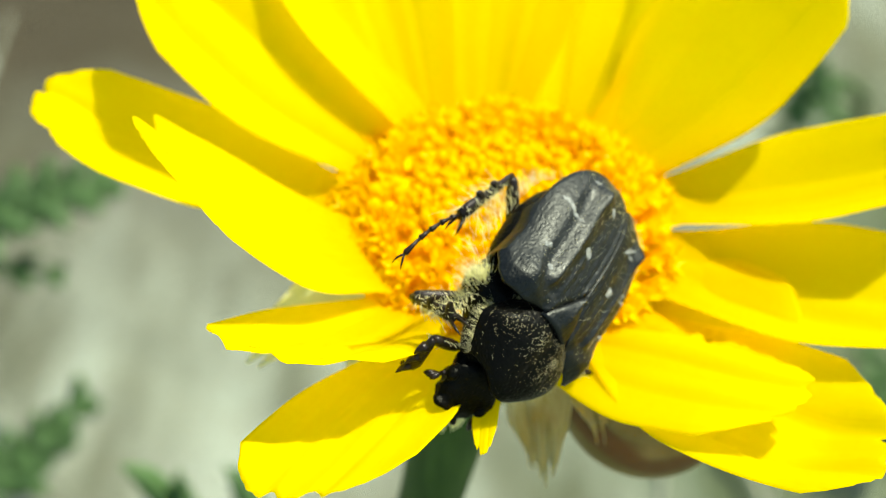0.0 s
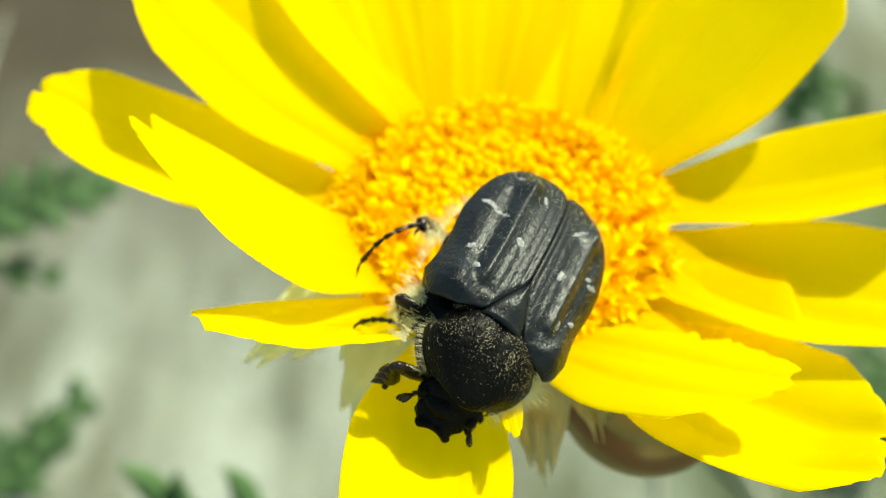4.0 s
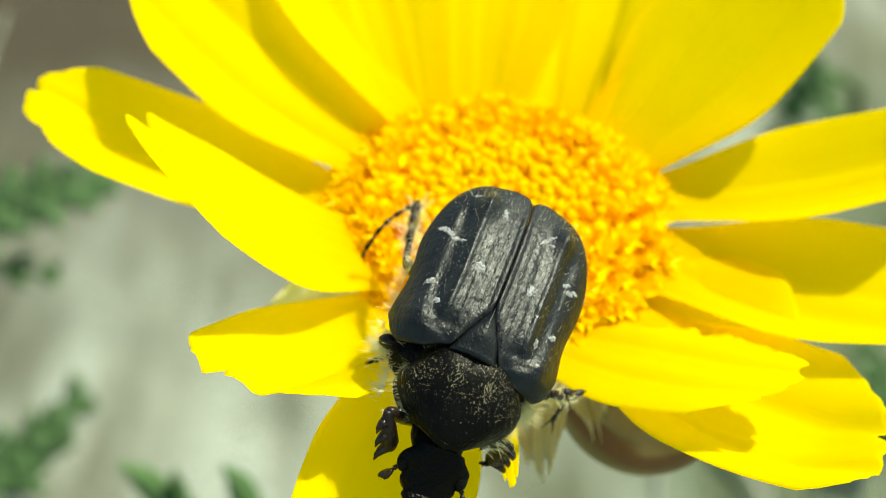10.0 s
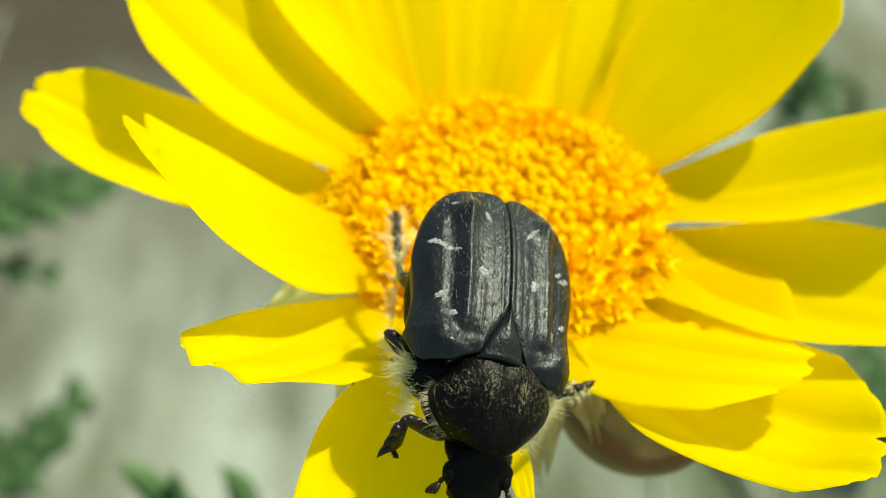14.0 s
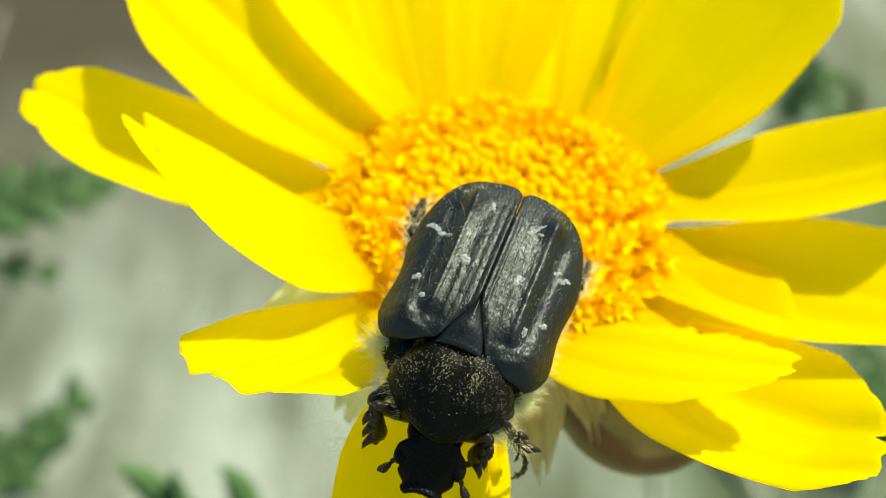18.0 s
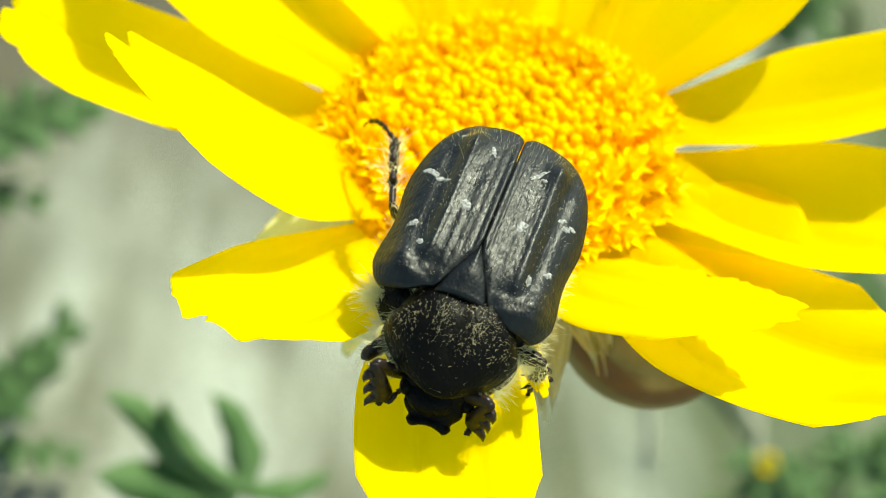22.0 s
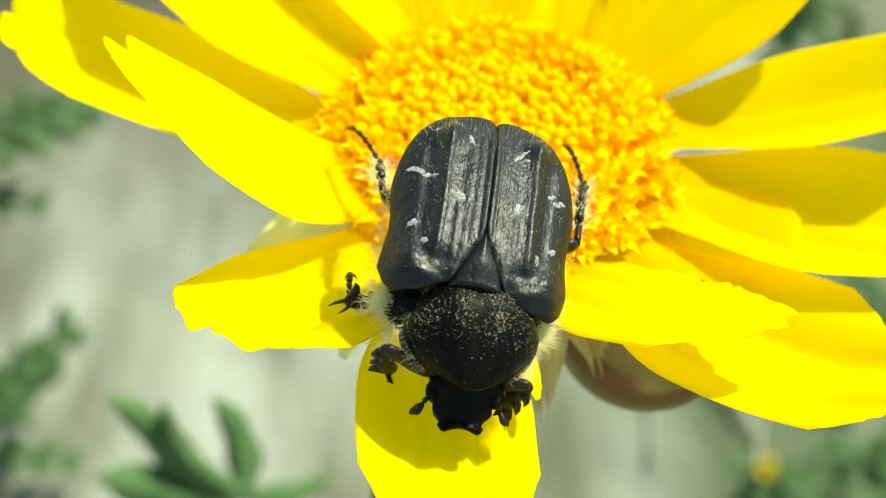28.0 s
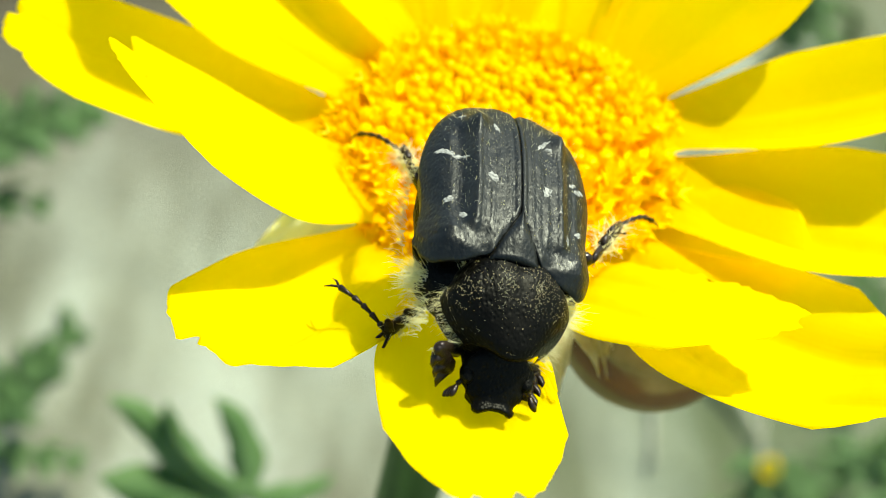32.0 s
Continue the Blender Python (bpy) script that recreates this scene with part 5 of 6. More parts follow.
def motions():
    walk(beetle, [
        (0.0, pose(0.00058, -0.00698, 0.16312, -6.93, -61.27, 156.50)), (0.5, pose(0.00036, -0.00708, 0.16312, -6.38, -59.60, 157.98)),
        (1.0, pose(0.00013, -0.00716, 0.16314, -4.88, -54.02, 162.24)), (1.5, pose(0.00012, -0.00720, 0.16315, -3.70, -49.82, 165.10)),
        (2.0, pose(-0.00001, -0.00741, 0.16318, -4.76, -47.31, 162.99)), (2.5, pose(-0.00011, -0.00751, 0.16323, -2.24, -44.61, 160.67)),
        (3.0, pose(-0.00031, -0.00753, 0.16330, -1.32, -39.13, 158.30)), (3.5, pose(-0.00056, -0.00772, 0.16341, -3.04, -36.22, 158.00)),
        (5.5, pose(-0.00090, -0.00859, 0.16408, -6.94, -29.97, 157.70)), (6.0, pose(-0.00098, -0.00860, 0.16415, -8.45, -28.81, 160.22)),
        (6.5, pose(-0.00097, -0.00855, 0.16416, -8.96, -26.88, 160.40)), (7.0, pose(-0.00098, -0.00874, 0.16412, -9.43, -26.85, 160.24)),
        (7.5, pose(-0.00101, -0.00874, 0.16411, -11.07, -26.79, 160.48)), (8.0, pose(-0.00109, -0.00901, 0.16407, -11.81, -26.42, 161.23)),
        (8.5, pose(-0.00115, -0.00928, 0.16405, -12.25, -24.83, 161.48)), (9.0, pose(-0.00119, -0.00947, 0.16404, -13.18, -23.15, 163.35)),
        (9.5, pose(-0.00125, -0.00944, 0.16404, -11.97, -22.51, 162.86)), (10.0, pose(-0.00127, -0.00963, 0.16403, -13.10, -20.84, 164.02)),
        (10.5, pose(-0.00128, -0.00966, 0.16403, -13.06, -19.32, 167.04)), (11.0, pose(-0.00126, -0.00974, 0.16402, -13.45, -18.95, 168.61)),
        (11.5, pose(-0.00126, -0.00980, 0.16403, -14.60, -18.64, 172.65)), (12.0, pose(-0.00127, -0.01012, 0.16399, -17.58, -17.39, 179.82)),
        (12.5, pose(-0.00118, -0.01017, 0.16395, -16.14, -20.04, -176.73)), (13.0, pose(-0.00125, -0.01022, 0.16390, -15.62, -21.16, -176.98)),
        (13.5, pose(-0.00122, -0.01039, 0.16390, -15.09, -22.87, -175.46)), (14.0, pose(-0.00113, -0.00973, 0.16396, -12.78, -24.73, -178.21)),
        (14.5, pose(-0.00113, -0.00942, 0.16405, -11.07, -29.63, 172.19)), (16.5, pose(-0.00123, -0.00925, 0.16408, -9.80, -24.50, 160.39)),
        (17.0, pose(-0.00122, -0.00951, 0.16413, -12.71, -23.35, 159.95)), (17.5, pose(-0.00122, -0.00969, 0.16415, -14.78, -20.16, 160.93)),
        (18.0, pose(-0.00131, -0.00953, 0.16420, -13.13, -12.39, 161.45)), (18.5, pose(-0.00117, -0.00950, 0.16418, -12.12, -13.46, 162.37)),
        (19.0, pose(-0.00128, -0.00994, 0.16412, -12.69, -15.71, 161.31)), (19.5, pose(-0.00140, -0.01010, 0.16403, -13.25, -12.10, 160.98)),
        (20.0, pose(-0.00137, -0.01015, 0.16401, -13.24, -9.68, 161.33)), (20.5, pose(-0.00138, -0.01019, 0.16403, -13.41, -9.97, 162.94)),
        (21.0, pose(-0.00144, -0.00968, 0.16405, -10.91, -11.22, 161.90)), (21.5, pose(-0.00162, -0.01009, 0.16400, -8.12, -11.28, 162.22)),
        (22.0, pose(-0.00148, -0.01019, 0.16397, -9.25, -12.35, 161.41)), (22.5, pose(-0.00154, -0.01019, 0.16396, -9.97, -11.56, 160.81)),
        (23.0, pose(-0.00156, -0.01003, 0.16398, -9.75, -12.35, 161.62)), (23.5, pose(-0.00146, -0.00987, 0.16406, -9.51, -11.01, 163.16)),
        (24.0, pose(-0.00148, -0.00985, 0.16410, -9.61, -8.78, 163.54)), (24.5, pose(-0.00135, -0.00987, 0.16415, -10.28, -9.18, 165.67)),
        (25.0, pose(-0.00128, -0.01013, 0.16419, -10.01, -12.03, 167.70)), (25.5, pose(-0.00132, -0.01034, 0.16422, -10.30, -12.57, 168.07)),
        (27.5, pose(-0.00136, -0.01013, 0.16433, -10.83, -12.97, 171.44)), (28.0, pose(-0.00139, -0.01002, 0.16434, -9.88, -12.68, 174.59)),
        (28.5, pose(-0.00144, -0.00991, 0.16435, -8.15, -13.06, 175.72)), (29.0, pose(-0.00157, -0.01001, 0.16431, -8.99, -11.28, 175.96)),
        (29.5, pose(-0.00119, -0.00984, 0.16424, -8.33, -15.26, 178.20)), (30.0, pose(-0.00111, -0.00975, 0.16421, -7.97, -15.80, 178.82)),
        (30.5, pose(-0.00106, -0.00961, 0.16422, -6.46, -17.20, 178.94)), (31.0, pose(-0.00106, -0.00976, 0.16420, -5.85, -17.70, 179.16)),
        (31.5, pose(-0.00102, -0.00966, 0.16418, -5.99, -19.66, 179.70)), (32.0, pose(-0.00086, -0.00920, 0.16417, -3.49, -21.29, 178.51)),
    ])
    walk(petals[12], [
        (0.0, pose(-0.00333, -0.00373, -0.00067, -6.4, 0.4, 5.2)), (2.0, pose(-0.00333, -0.00373, -0.00067, -7.2, -0.2, 4.6)),
        (3.5, pose(-0.00333, -0.00373, -0.00067, -9.9, -2.7, 2.7)), (5.5, pose(-0.00333, -0.00373, -0.00067, -8.3, 3.6, -1.8)),
        (6.0, pose(-0.00333, -0.00373, -0.00067, -8.5, 0.2, -3.4)), (7.5, pose(-0.00333, -0.00373, -0.00067, -5.0, -3.1, 1.1)),
        (9.0, pose(-0.00333, -0.00373, -0.00067, -0.0, -0.0, 0.0)), (11.0, pose(-0.00333, -0.00373, -0.00067, 1.1, 0.8, 0.1)),
        (14.5, pose(-0.00333, -0.00373, -0.00067, -2.3, -2.4, -0.1)), (17.0, pose(-0.00333, -0.00373, -0.00067, -1.3, -2.3, -0.8)),
        (19.0, pose(-0.00333, -0.00373, -0.00067, 1.6, -1.4, 0.0)), (20.5, pose(-0.00333, -0.00373, -0.00067, 2.6, -0.9, 0.3)),
        (23.0, pose(-0.00333, -0.00373, -0.00067, 2.2, -1.6, -0.8)), (25.5, pose(-0.00333, -0.00373, -0.00067, 1.9, -0.4, 2.0)),
        (28.0, pose(-0.00333, -0.00373, -0.00067, 2.7, -2.3, 1.8)), (29.0, pose(-0.00333, -0.00373, -0.00067, 2.8, -4.0, 2.4)),
        (30.0, pose(-0.00333, -0.00373, -0.00067, -0.7, -2.3, 2.5)), (31.0, pose(-0.00333, -0.00373, -0.00067, 7.4, -4.2, -1.6)),
        (32.0, pose(-0.00333, -0.00373, -0.00067, 7.2, -2.1, -2.9)),
    ])
    walk(petals[13], [
        (0.0, pose(-0.00129, -0.00483, -0.00056, -4.7, -23.1, -16.8)), (2.0, pose(-0.00129, -0.00483, -0.00056, -2.1, -10.6, -15.6)),
        (3.5, pose(-0.00129, -0.00483, -0.00056, 5.2, 7.9, -12.6)), (5.5, pose(-0.00129, -0.00483, -0.00056, 7.2, 2.4, -3.4)),
        (7.5, pose(-0.00129, -0.00483, -0.00056, 11.8, 0.4, -9.5)), (9.0, pose(-0.00129, -0.00483, -0.00056, 18.1, 10.3, -14.7)),
        (11.0, pose(-0.00129, -0.00483, -0.00056, 6.3, -2.0, -18.9)), (13.0, pose(-0.00129, -0.00483, -0.00056, 12.9, 5.0, -27.9)),
        (14.5, pose(-0.00129, -0.00483, -0.00056, 8.3, 4.6, -10.8)), (17.0, pose(-0.00129, -0.00483, -0.00056, 9.3, -12.4, -10.0)),
        (19.0, pose(-0.00129, -0.00483, -0.00056, 16.0, 6.6, -5.7)), (20.5, pose(-0.00129, -0.00483, -0.00056, 12.3, -15.2, -7.2)),
        (22.0, pose(-0.00129, -0.00483, -0.00056, 9.0, -2.5, -3.4)), (23.0, pose(-0.00129, -0.00483, -0.00056, 8.7, -1.4, -3.7)), (25.5, pose(-0.00129, -0.00483, -0.00056, 9.4, -0.9, -3.7)),
        (28.0, pose(-0.00129, -0.00483, -0.00056, 7.4, 2.9, -3.7)), (29.0, pose(-0.00129, -0.00483, -0.00056, 6.3, 2.1, -3.6)),
        (30.0, pose(-0.00129, -0.00483, -0.00056, 4.5, 6.1, -1.3)), (31.0, pose(-0.00129, -0.00483, -0.00056, 3.9, 4.4, -0.8)),
        (32.0, pose(-0.00129, -0.00483, -0.00056, 0.0, 0.3, -0.1)),
    ])
    walk(petals[14], [
        (0.0, pose(-0.00004, -0.00500, -0.00080, -4.0, -4.0, -12.0)), (3.5, pose(-0.00004, -0.00500, -0.00080, -8.0, -3.0, -6.0)),
        (6.0, pose(-0.00004, -0.00500, -0.00080, -10.0, -2.0, -1.0)), (9.0, pose(-0.00004, -0.00500, -0.00080, 0.0, -0.3, -6.0)),
        (14.5, pose(-0.00004, -0.00500, -0.00080, 13.1, 0.2, -0.6)), (17.0, pose(-0.00004, -0.00500, -0.00080, 3.0, -1.5, -8.4)),
        (20.5, pose(-0.00004, -0.00500, -0.00080, 7.4, -0.6, -6.3)), (23.0, pose(-0.00004, -0.00500, -0.00080, -8.0, 1.0, 3.0)),
        (25.5, pose(-0.00004, -0.00500, -0.00080, -3.5, 0.0, -2.0)), (28.0, pose(-0.00004, -0.00500, -0.00080, -2.5, -0.3, -0.2)),
        (30.0, pose(-0.00004, -0.00500, -0.00080, -1.3, 0.7, 2.9)), (32.0, pose(-0.00004, -0.00500, -0.00080, -1.9, 0.4, 1.9)),
    ])
    walk(petals[10], [
        (0.0, pose(0.00031, -0.00499, -0.00110, 6.4, 3.3, 5.3)), (6.0, pose(0.00031, -0.00499, -0.00110, -0.2, -2.9, -2.4)),
        (9.0, pose(0.00031, -0.00499, -0.00110, -0.0, -0.0, -0.0)), (13.0, pose(0.00031, -0.00499, -0.00110, 2.3, 5.7, 10.0)),
        (19.0, pose(0.00031, -0.00499, -0.00110, -3.5, -0.8, -2.0)), (23.0, pose(0.00031, -0.00499, -0.00110, -4.9, -0.3, -7.1)),
        (28.0, pose(0.00031, -0.00499, -0.00110, -3.8, -1.5, -7.7)), (32.0, pose(0.00031, -0.00499, -0.00110, -3.0, 0.4, -5.4)),
    ])
    walk(legs["head"], [
        (0.0, pose(-0.00036, 0.00379, 0.00020, 0, 0, 5)), (3.0, pose(-0.00036, 0.00352, 0.00020, 0, 0, 5)), (5.5, pose(-0.00036, 0.00328, 0.00020, -4, 0, 5)), (6.5, pose(-0.00036, 0.00343, 0.00020, -4, 0, 5)),
        (8.0, pose(-0.00037, 0.00389, 0.00020, 0, 0, 5)), (9.0, pose(-0.00039, 0.00414, 0.00020, 0, 0, 5)), (13.0, pose(-0.00041, 0.00434, 0.00020, 3, 0, 5)),
        (14.5, pose(-0.00038, 0.00394, 0.00020, 0, 0, 5)), (17.0, pose(-0.00038, 0.00394, 0.00020, 0, 0, 5)), (18.0, pose(-0.00039, 0.00414, 0.00020, 0, 0, 5)),
        (19.0, pose(-0.00041, 0.00429, 0.00020, 0, 0, 5)), (20.5, pose(-0.00037, 0.00369, 0.00020, 0, 0, 5)), (22.0, pose(-0.00036, 0.00328, 0.00020, -3, 0, 5)), (23.0, pose(-0.00036, 0.00328, 0.00020, -4, 0, 5)),
        (25.0, pose(-0.00036, 0.00343, 0.00020, -2, 0, 5)), (28.0, pose(-0.00037, 0.00352, 0.00020, 0, 0, 5)), (30.0, pose(-0.00036, 0.00328, 0.00020, 0, 0, 5)), (32.0, pose(-0.00038, 0.00379, 0.00020, 0, 0, 5)),
    ])
    walk(legs["hind_leg", "right"]["leg"], [
        (0.00, pose(0.00080, -0.00090, -0.00100, -47, -9, -29)), (2.00, pose(0.00080, -0.00090, -0.00100, -40, 8, -61)), (6.00, pose(0.00080, -0.00090, -0.00100, -14, 47, -42)),
        (9.00, pose(0.00080, -0.00090, -0.00100, -3, 36, -34)), (11.00, pose(0.00080, -0.00090, -0.00100, -4, 24, -44)), (13.00, pose(0.00080, -0.00090, -0.00100, -13, 29, -65)),
        (17.00, pose(0.00080, -0.00090, -0.00100, -5, 26, -38)), (19.00, pose(0.00080, -0.00090, -0.00100, 1, 10, -34)), (20.50, pose(0.00080, -0.00090, -0.00100, 4, 2, -38)),
        (22.00, pose(0.00080, -0.00090, -0.00100, 2, 15, -29)), (23.00, pose(0.00080, -0.00090, -0.00100, 2, 16, -29)), (25.00, pose(0.00080, -0.00090, -0.00100, 1, 11, -35)),
        (28.00, pose(0.00080, -0.00090, -0.00100, -1, 4, -42)), (30.00, pose(0.00080, -0.00090, -0.00100, -9, 9, -56)), (32.00, pose(0.00080, -0.00090, -0.00100, -16, -3, -54)),
    ])
    walk(legs["hind_leg", "right"]["shin"], [
        (0.00, pose(0.00280, 0.00000, 0.00000, 53, -45, 113)), (2.00, pose(0.00280, 0.00000, 0.00000, 12, -40, 141)), (6.00, pose(0.00280, 0.00000, 0.00000, 17, -60, -170)),
        (7.50, pose(0.00280, 0.00000, 0.00000, -7, -35, -98)), (9.00, pose(0.00280, 0.00000, 0.00000, 7, -9, -50)), (11.00, pose(0.00280, 0.00000, 0.00000, 1, -1, -41)),
        (13.00, pose(0.00280, 0.00000, 0.00000, 3, -6, -27)), (17.00, pose(0.00280, 0.00000, 0.00000, 0, 3, -41)), (19.00, pose(0.00280, 0.00000, 0.00000, -8, 5, -47)),
        (20.50, pose(0.00280, 0.00000, 0.00000, -10, 2, -42)), (22.00, pose(0.00280, 0.00000, 0.00000, 0, -4, -42)), (23.00, pose(0.00280, 0.00000, 0.00000, 0, 19, -37)),
        (25.00, pose(0.00280, 0.00000, 0.00000, -3, 28, -35)), (28.00, pose(0.00280, 0.00000, 0.00000, -9, 36, -42)), (30.00, pose(0.00280, 0.00000, 0.00000, -3, 32, -25)),
        (32.00, pose(0.00280, 0.00000, 0.00000, -10, 50, -28)),
    ])
    walk(legs["hind_leg", "right"]["foot"], [
        (0.00, pose(0.00290, 0.00000, 0.00000, -1, -19, -9)), (2.00, pose(0.00290, 0.00000, 0.00000, -5, -14, -9)), (3.33, pose(0.00290, 0.00000, 0.00000, -21, -11, -55)),
        (4.67, pose(0.00290, 0.00000, 0.00000, -34, -21, -102)), (6.00, pose(0.00290, 0.00000, 0.00000, -35, -37, -151)), (9.00, pose(0.00290, 0.00000, 0.00000, 1, -36, 169)),
        (10.00, pose(0.00290, 0.00000, 0.00000, 20, 2, 117)), (11.00, pose(0.00290, 0.00000, 0.00000, 0, 40, 63)), (11.67, pose(0.00290, 0.00000, 0.00000, 7, 45, 23)),
        (12.33, pose(0.00290, 0.00000, 0.00000, 8, 53, -22)), (13.00, pose(0.00290, 0.00000, 0.00000, -2, 58, -76)), (14.33, pose(0.00290, 0.00000, 0.00000, 12, 50, -12)),
        (15.67, pose(0.00290, 0.00000, 0.00000, 9, 38, 38)), (17.00, pose(0.00290, 0.00000, 0.00000, -3, 32, 83)), (19.00, pose(0.00290, 0.00000, 0.00000, 3, 40, 67)),
        (20.50, pose(0.00290, 0.00000, 0.00000, 12, 47, 78)), (21.25, pose(0.00290, 0.00000, 0.00000, 0, 24, 47)), (22.00, pose(0.00290, 0.00000, 0.00000, 2, -1, 24)),
        (23.00, pose(0.00290, 0.00000, 0.00000, -8, -43, 24)), (25.00, pose(0.00290, 0.00000, 0.00000, -14, -53, 30)), (28.00, pose(0.00290, 0.00000, 0.00000, -13, -45, 28)),
        (30.00, pose(0.00290, 0.00000, 0.00000, -16, -45, 35)), (32.00, pose(0.00290, 0.00000, 0.00000, -21, -39, 41)),
    ])
    walk(legs["middle_leg", "right"]["leg"], [
        (0.00, pose(0.00090, 0.00150, -0.00100, 44, 24, 44)), (2.00, pose(0.00090, 0.00150, -0.00100, -13, 46, -22)), (2.75, pose(0.00090, 0.00150, -0.00100, 1, 12, 2)),
        (3.50, pose(0.00090, 0.00150, -0.00100, 0, -23, 20)), (6.00, pose(0.00090, 0.00150, -0.00100, 0, -35, 19)), (9.00, pose(0.00090, 0.00150, -0.00100, 0, -45, 24)),
        (11.00, pose(0.00090, 0.00150, -0.00100, 3, -36, -8)), (13.00, pose(0.00090, 0.00150, -0.00100, 0, -26, -37)), (14.50, pose(0.00090, 0.00150, -0.00100, 0, -20, -8)),
        (15.75, pose(0.00090, 0.00150, -0.00100, -1, -17, 27)), (17.00, pose(0.00090, 0.00150, -0.00100, 0, -14, 62)), (23.00, pose(0.00090, 0.00150, -0.00100, 0, -14, 62)),
        (27.50, pose(0.00090, 0.00150, -0.00100, 0, -14, 60)), (27.75, pose(0.00090, 0.00150, -0.00100, 15, 17, 13)), (28.00, pose(0.00090, 0.00150, -0.00100, -3, 49, -45)),
        (28.50, pose(0.00090, 0.00150, -0.00100, -10, 56, -61)), (29.00, pose(0.00090, 0.00150, -0.00100, -2, 49, -45)), (29.50, pose(0.00090, 0.00150, -0.00100, -12, 51, -63)),
        (30.00, pose(0.00090, 0.00150, -0.00100, -13, 46, -65)), (30.50, pose(0.00090, 0.00150, -0.00100, -22, 57, -77)), (31.00, pose(0.00090, 0.00150, -0.00100, -21, 57, -72)),
        (31.50, pose(0.00090, 0.00150, -0.00100, -27, 54, -87)), (32.00, pose(0.00090, 0.00150, -0.00100, -34, 58, -90)),
    ])
    walk(legs["middle_leg", "right"]["shin"], [
        (0.00, pose(0.00240, 0.00000, 0.00000, 20, -29, 107)), (2.00, pose(0.00240, 0.00000, 0.00000, 0, -16, 163)), (3.50, pose(0.00240, 0.00000, 0.00000, -1, 27, -178)),
        (6.00, pose(0.00240, 0.00000, 0.00000, 3, 20, 177)), (9.00, pose(0.00240, 0.00000, 0.00000, -1, 10, -179)), (13.00, pose(0.00240, 0.00000, 0.00000, -18, 29, -155)),
        (14.50, pose(0.00240, 0.00000, 0.00000, -10, 23, -157)), (17.00, pose(0.00240, 0.00000, 0.00000, 3, 6, 177)), (23.00, pose(0.00240, 0.00000, 0.00000, -7, 11, -175)),
        (25.25, pose(0.00240, 0.00000, 0.00000, -30, 24, -152)), (27.50, pose(0.00240, 0.00000, 0.00000, -50, 44, -133)), (27.75, pose(0.00240, 0.00000, 0.00000, -6, 35, -52)),
        (27.83, pose(0.00240, 0.00000, 0.00000, 14, 4, 2)), (27.92, pose(0.00240, 0.00000, 0.00000, 2, -31, 53)), (28.00, pose(0.00240, 0.00000, 0.00000, -42, -37, 125)),
        (28.50, pose(0.00240, 0.00000, 0.00000, -47, -25, 102)), (29.00, pose(0.00240, 0.00000, 0.00000, -40, -28, 106)), (29.50, pose(0.00240, 0.00000, 0.00000, -42, -29, 115)),
        (29.75, pose(0.00240, 0.00000, 0.00000, -14, -34, 51)), (30.00, pose(0.00240, 0.00000, 0.00000, 4, -16, -7)), (30.17, pose(0.00240, 0.00000, 0.00000, -13, -23, 40)),
        (30.33, pose(0.00240, 0.00000, 0.00000, -30, -17, 88)), (30.50, pose(0.00240, 0.00000, 0.00000, -37, -1, 131)), (31.00, pose(0.00240, 0.00000, 0.00000, -46, -17, 117)),
        (31.50, pose(0.00240, 0.00000, 0.00000, -33, -6, 142)), (32.00, pose(0.00240, 0.00000, 0.00000, -43, 8, 120)),
    ])
    walk(legs["middle_leg", "right"]["foot"], [
        (0.00, pose(0.00220, 0.00000, 0.00000, 24, 26, 117)), (2.00, pose(0.00220, 0.00000, 0.00000, 17, 29, 110)), (2.75, pose(0.00220, 0.00000, 0.00000, -16, 46, 112)),
        (3.50, pose(0.00220, 0.00000, 0.00000, -64, 61, 95)), (6.00, pose(0.00220, 0.00000, 0.00000, -71, 66, 93)), (9.00, pose(0.00220, 0.00000, 0.00000, -73, 60, 88)),
        (13.00, pose(0.00220, 0.00000, 0.00000, 35, 64, -136)), (14.50, pose(0.00220, 0.00000, 0.00000, -24, 62, 146)), (17.00, pose(0.00220, 0.00000, 0.00000, -59, 59, 101)),
        (23.00, pose(0.00220, 0.00000, 0.00000, -75, 50, 81)), (24.50, pose(0.00220, 0.00000, 0.00000, -59, 20, 61)), (26.00, pose(0.00220, 0.00000, 0.00000, -36, -3, 37)),
        (27.50, pose(0.00220, 0.00000, 0.00000, -5, -13, 4)), (27.67, pose(0.00220, 0.00000, 0.00000, -21, -10, -37)), (27.83, pose(0.00220, 0.00000, 0.00000, -35, -17, -78)),
        (28.00, pose(0.00220, 0.00000, 0.00000, -41, -32, -120)), (28.25, pose(0.00220, 0.00000, 0.00000, -31, -22, -73)), (28.50, pose(0.00220, 0.00000, 0.00000, -17, -22, -27)),
        (29.00, pose(0.00220, 0.00000, 0.00000, -25, -8, -44)), (29.50, pose(0.00220, 0.00000, 0.00000, -37, -8, -66)), (29.75, pose(0.00220, 0.00000, 0.00000, -14, -23, -22)),
        (30.00, pose(0.00220, 0.00000, 0.00000, -8, -48, 25)), (30.25, pose(0.00220, 0.00000, 0.00000, -15, -34, -29)), (30.50, pose(0.00220, 0.00000, 0.00000, -33, -30, -80)),
        (31.00, pose(0.00220, 0.00000, 0.00000, -36, -33, -55)), (31.50, pose(0.00220, 0.00000, 0.00000, -46, -35, -77)), (32.00, pose(0.00220, 0.00000, 0.00000, -25, -48, -74)),
    ])
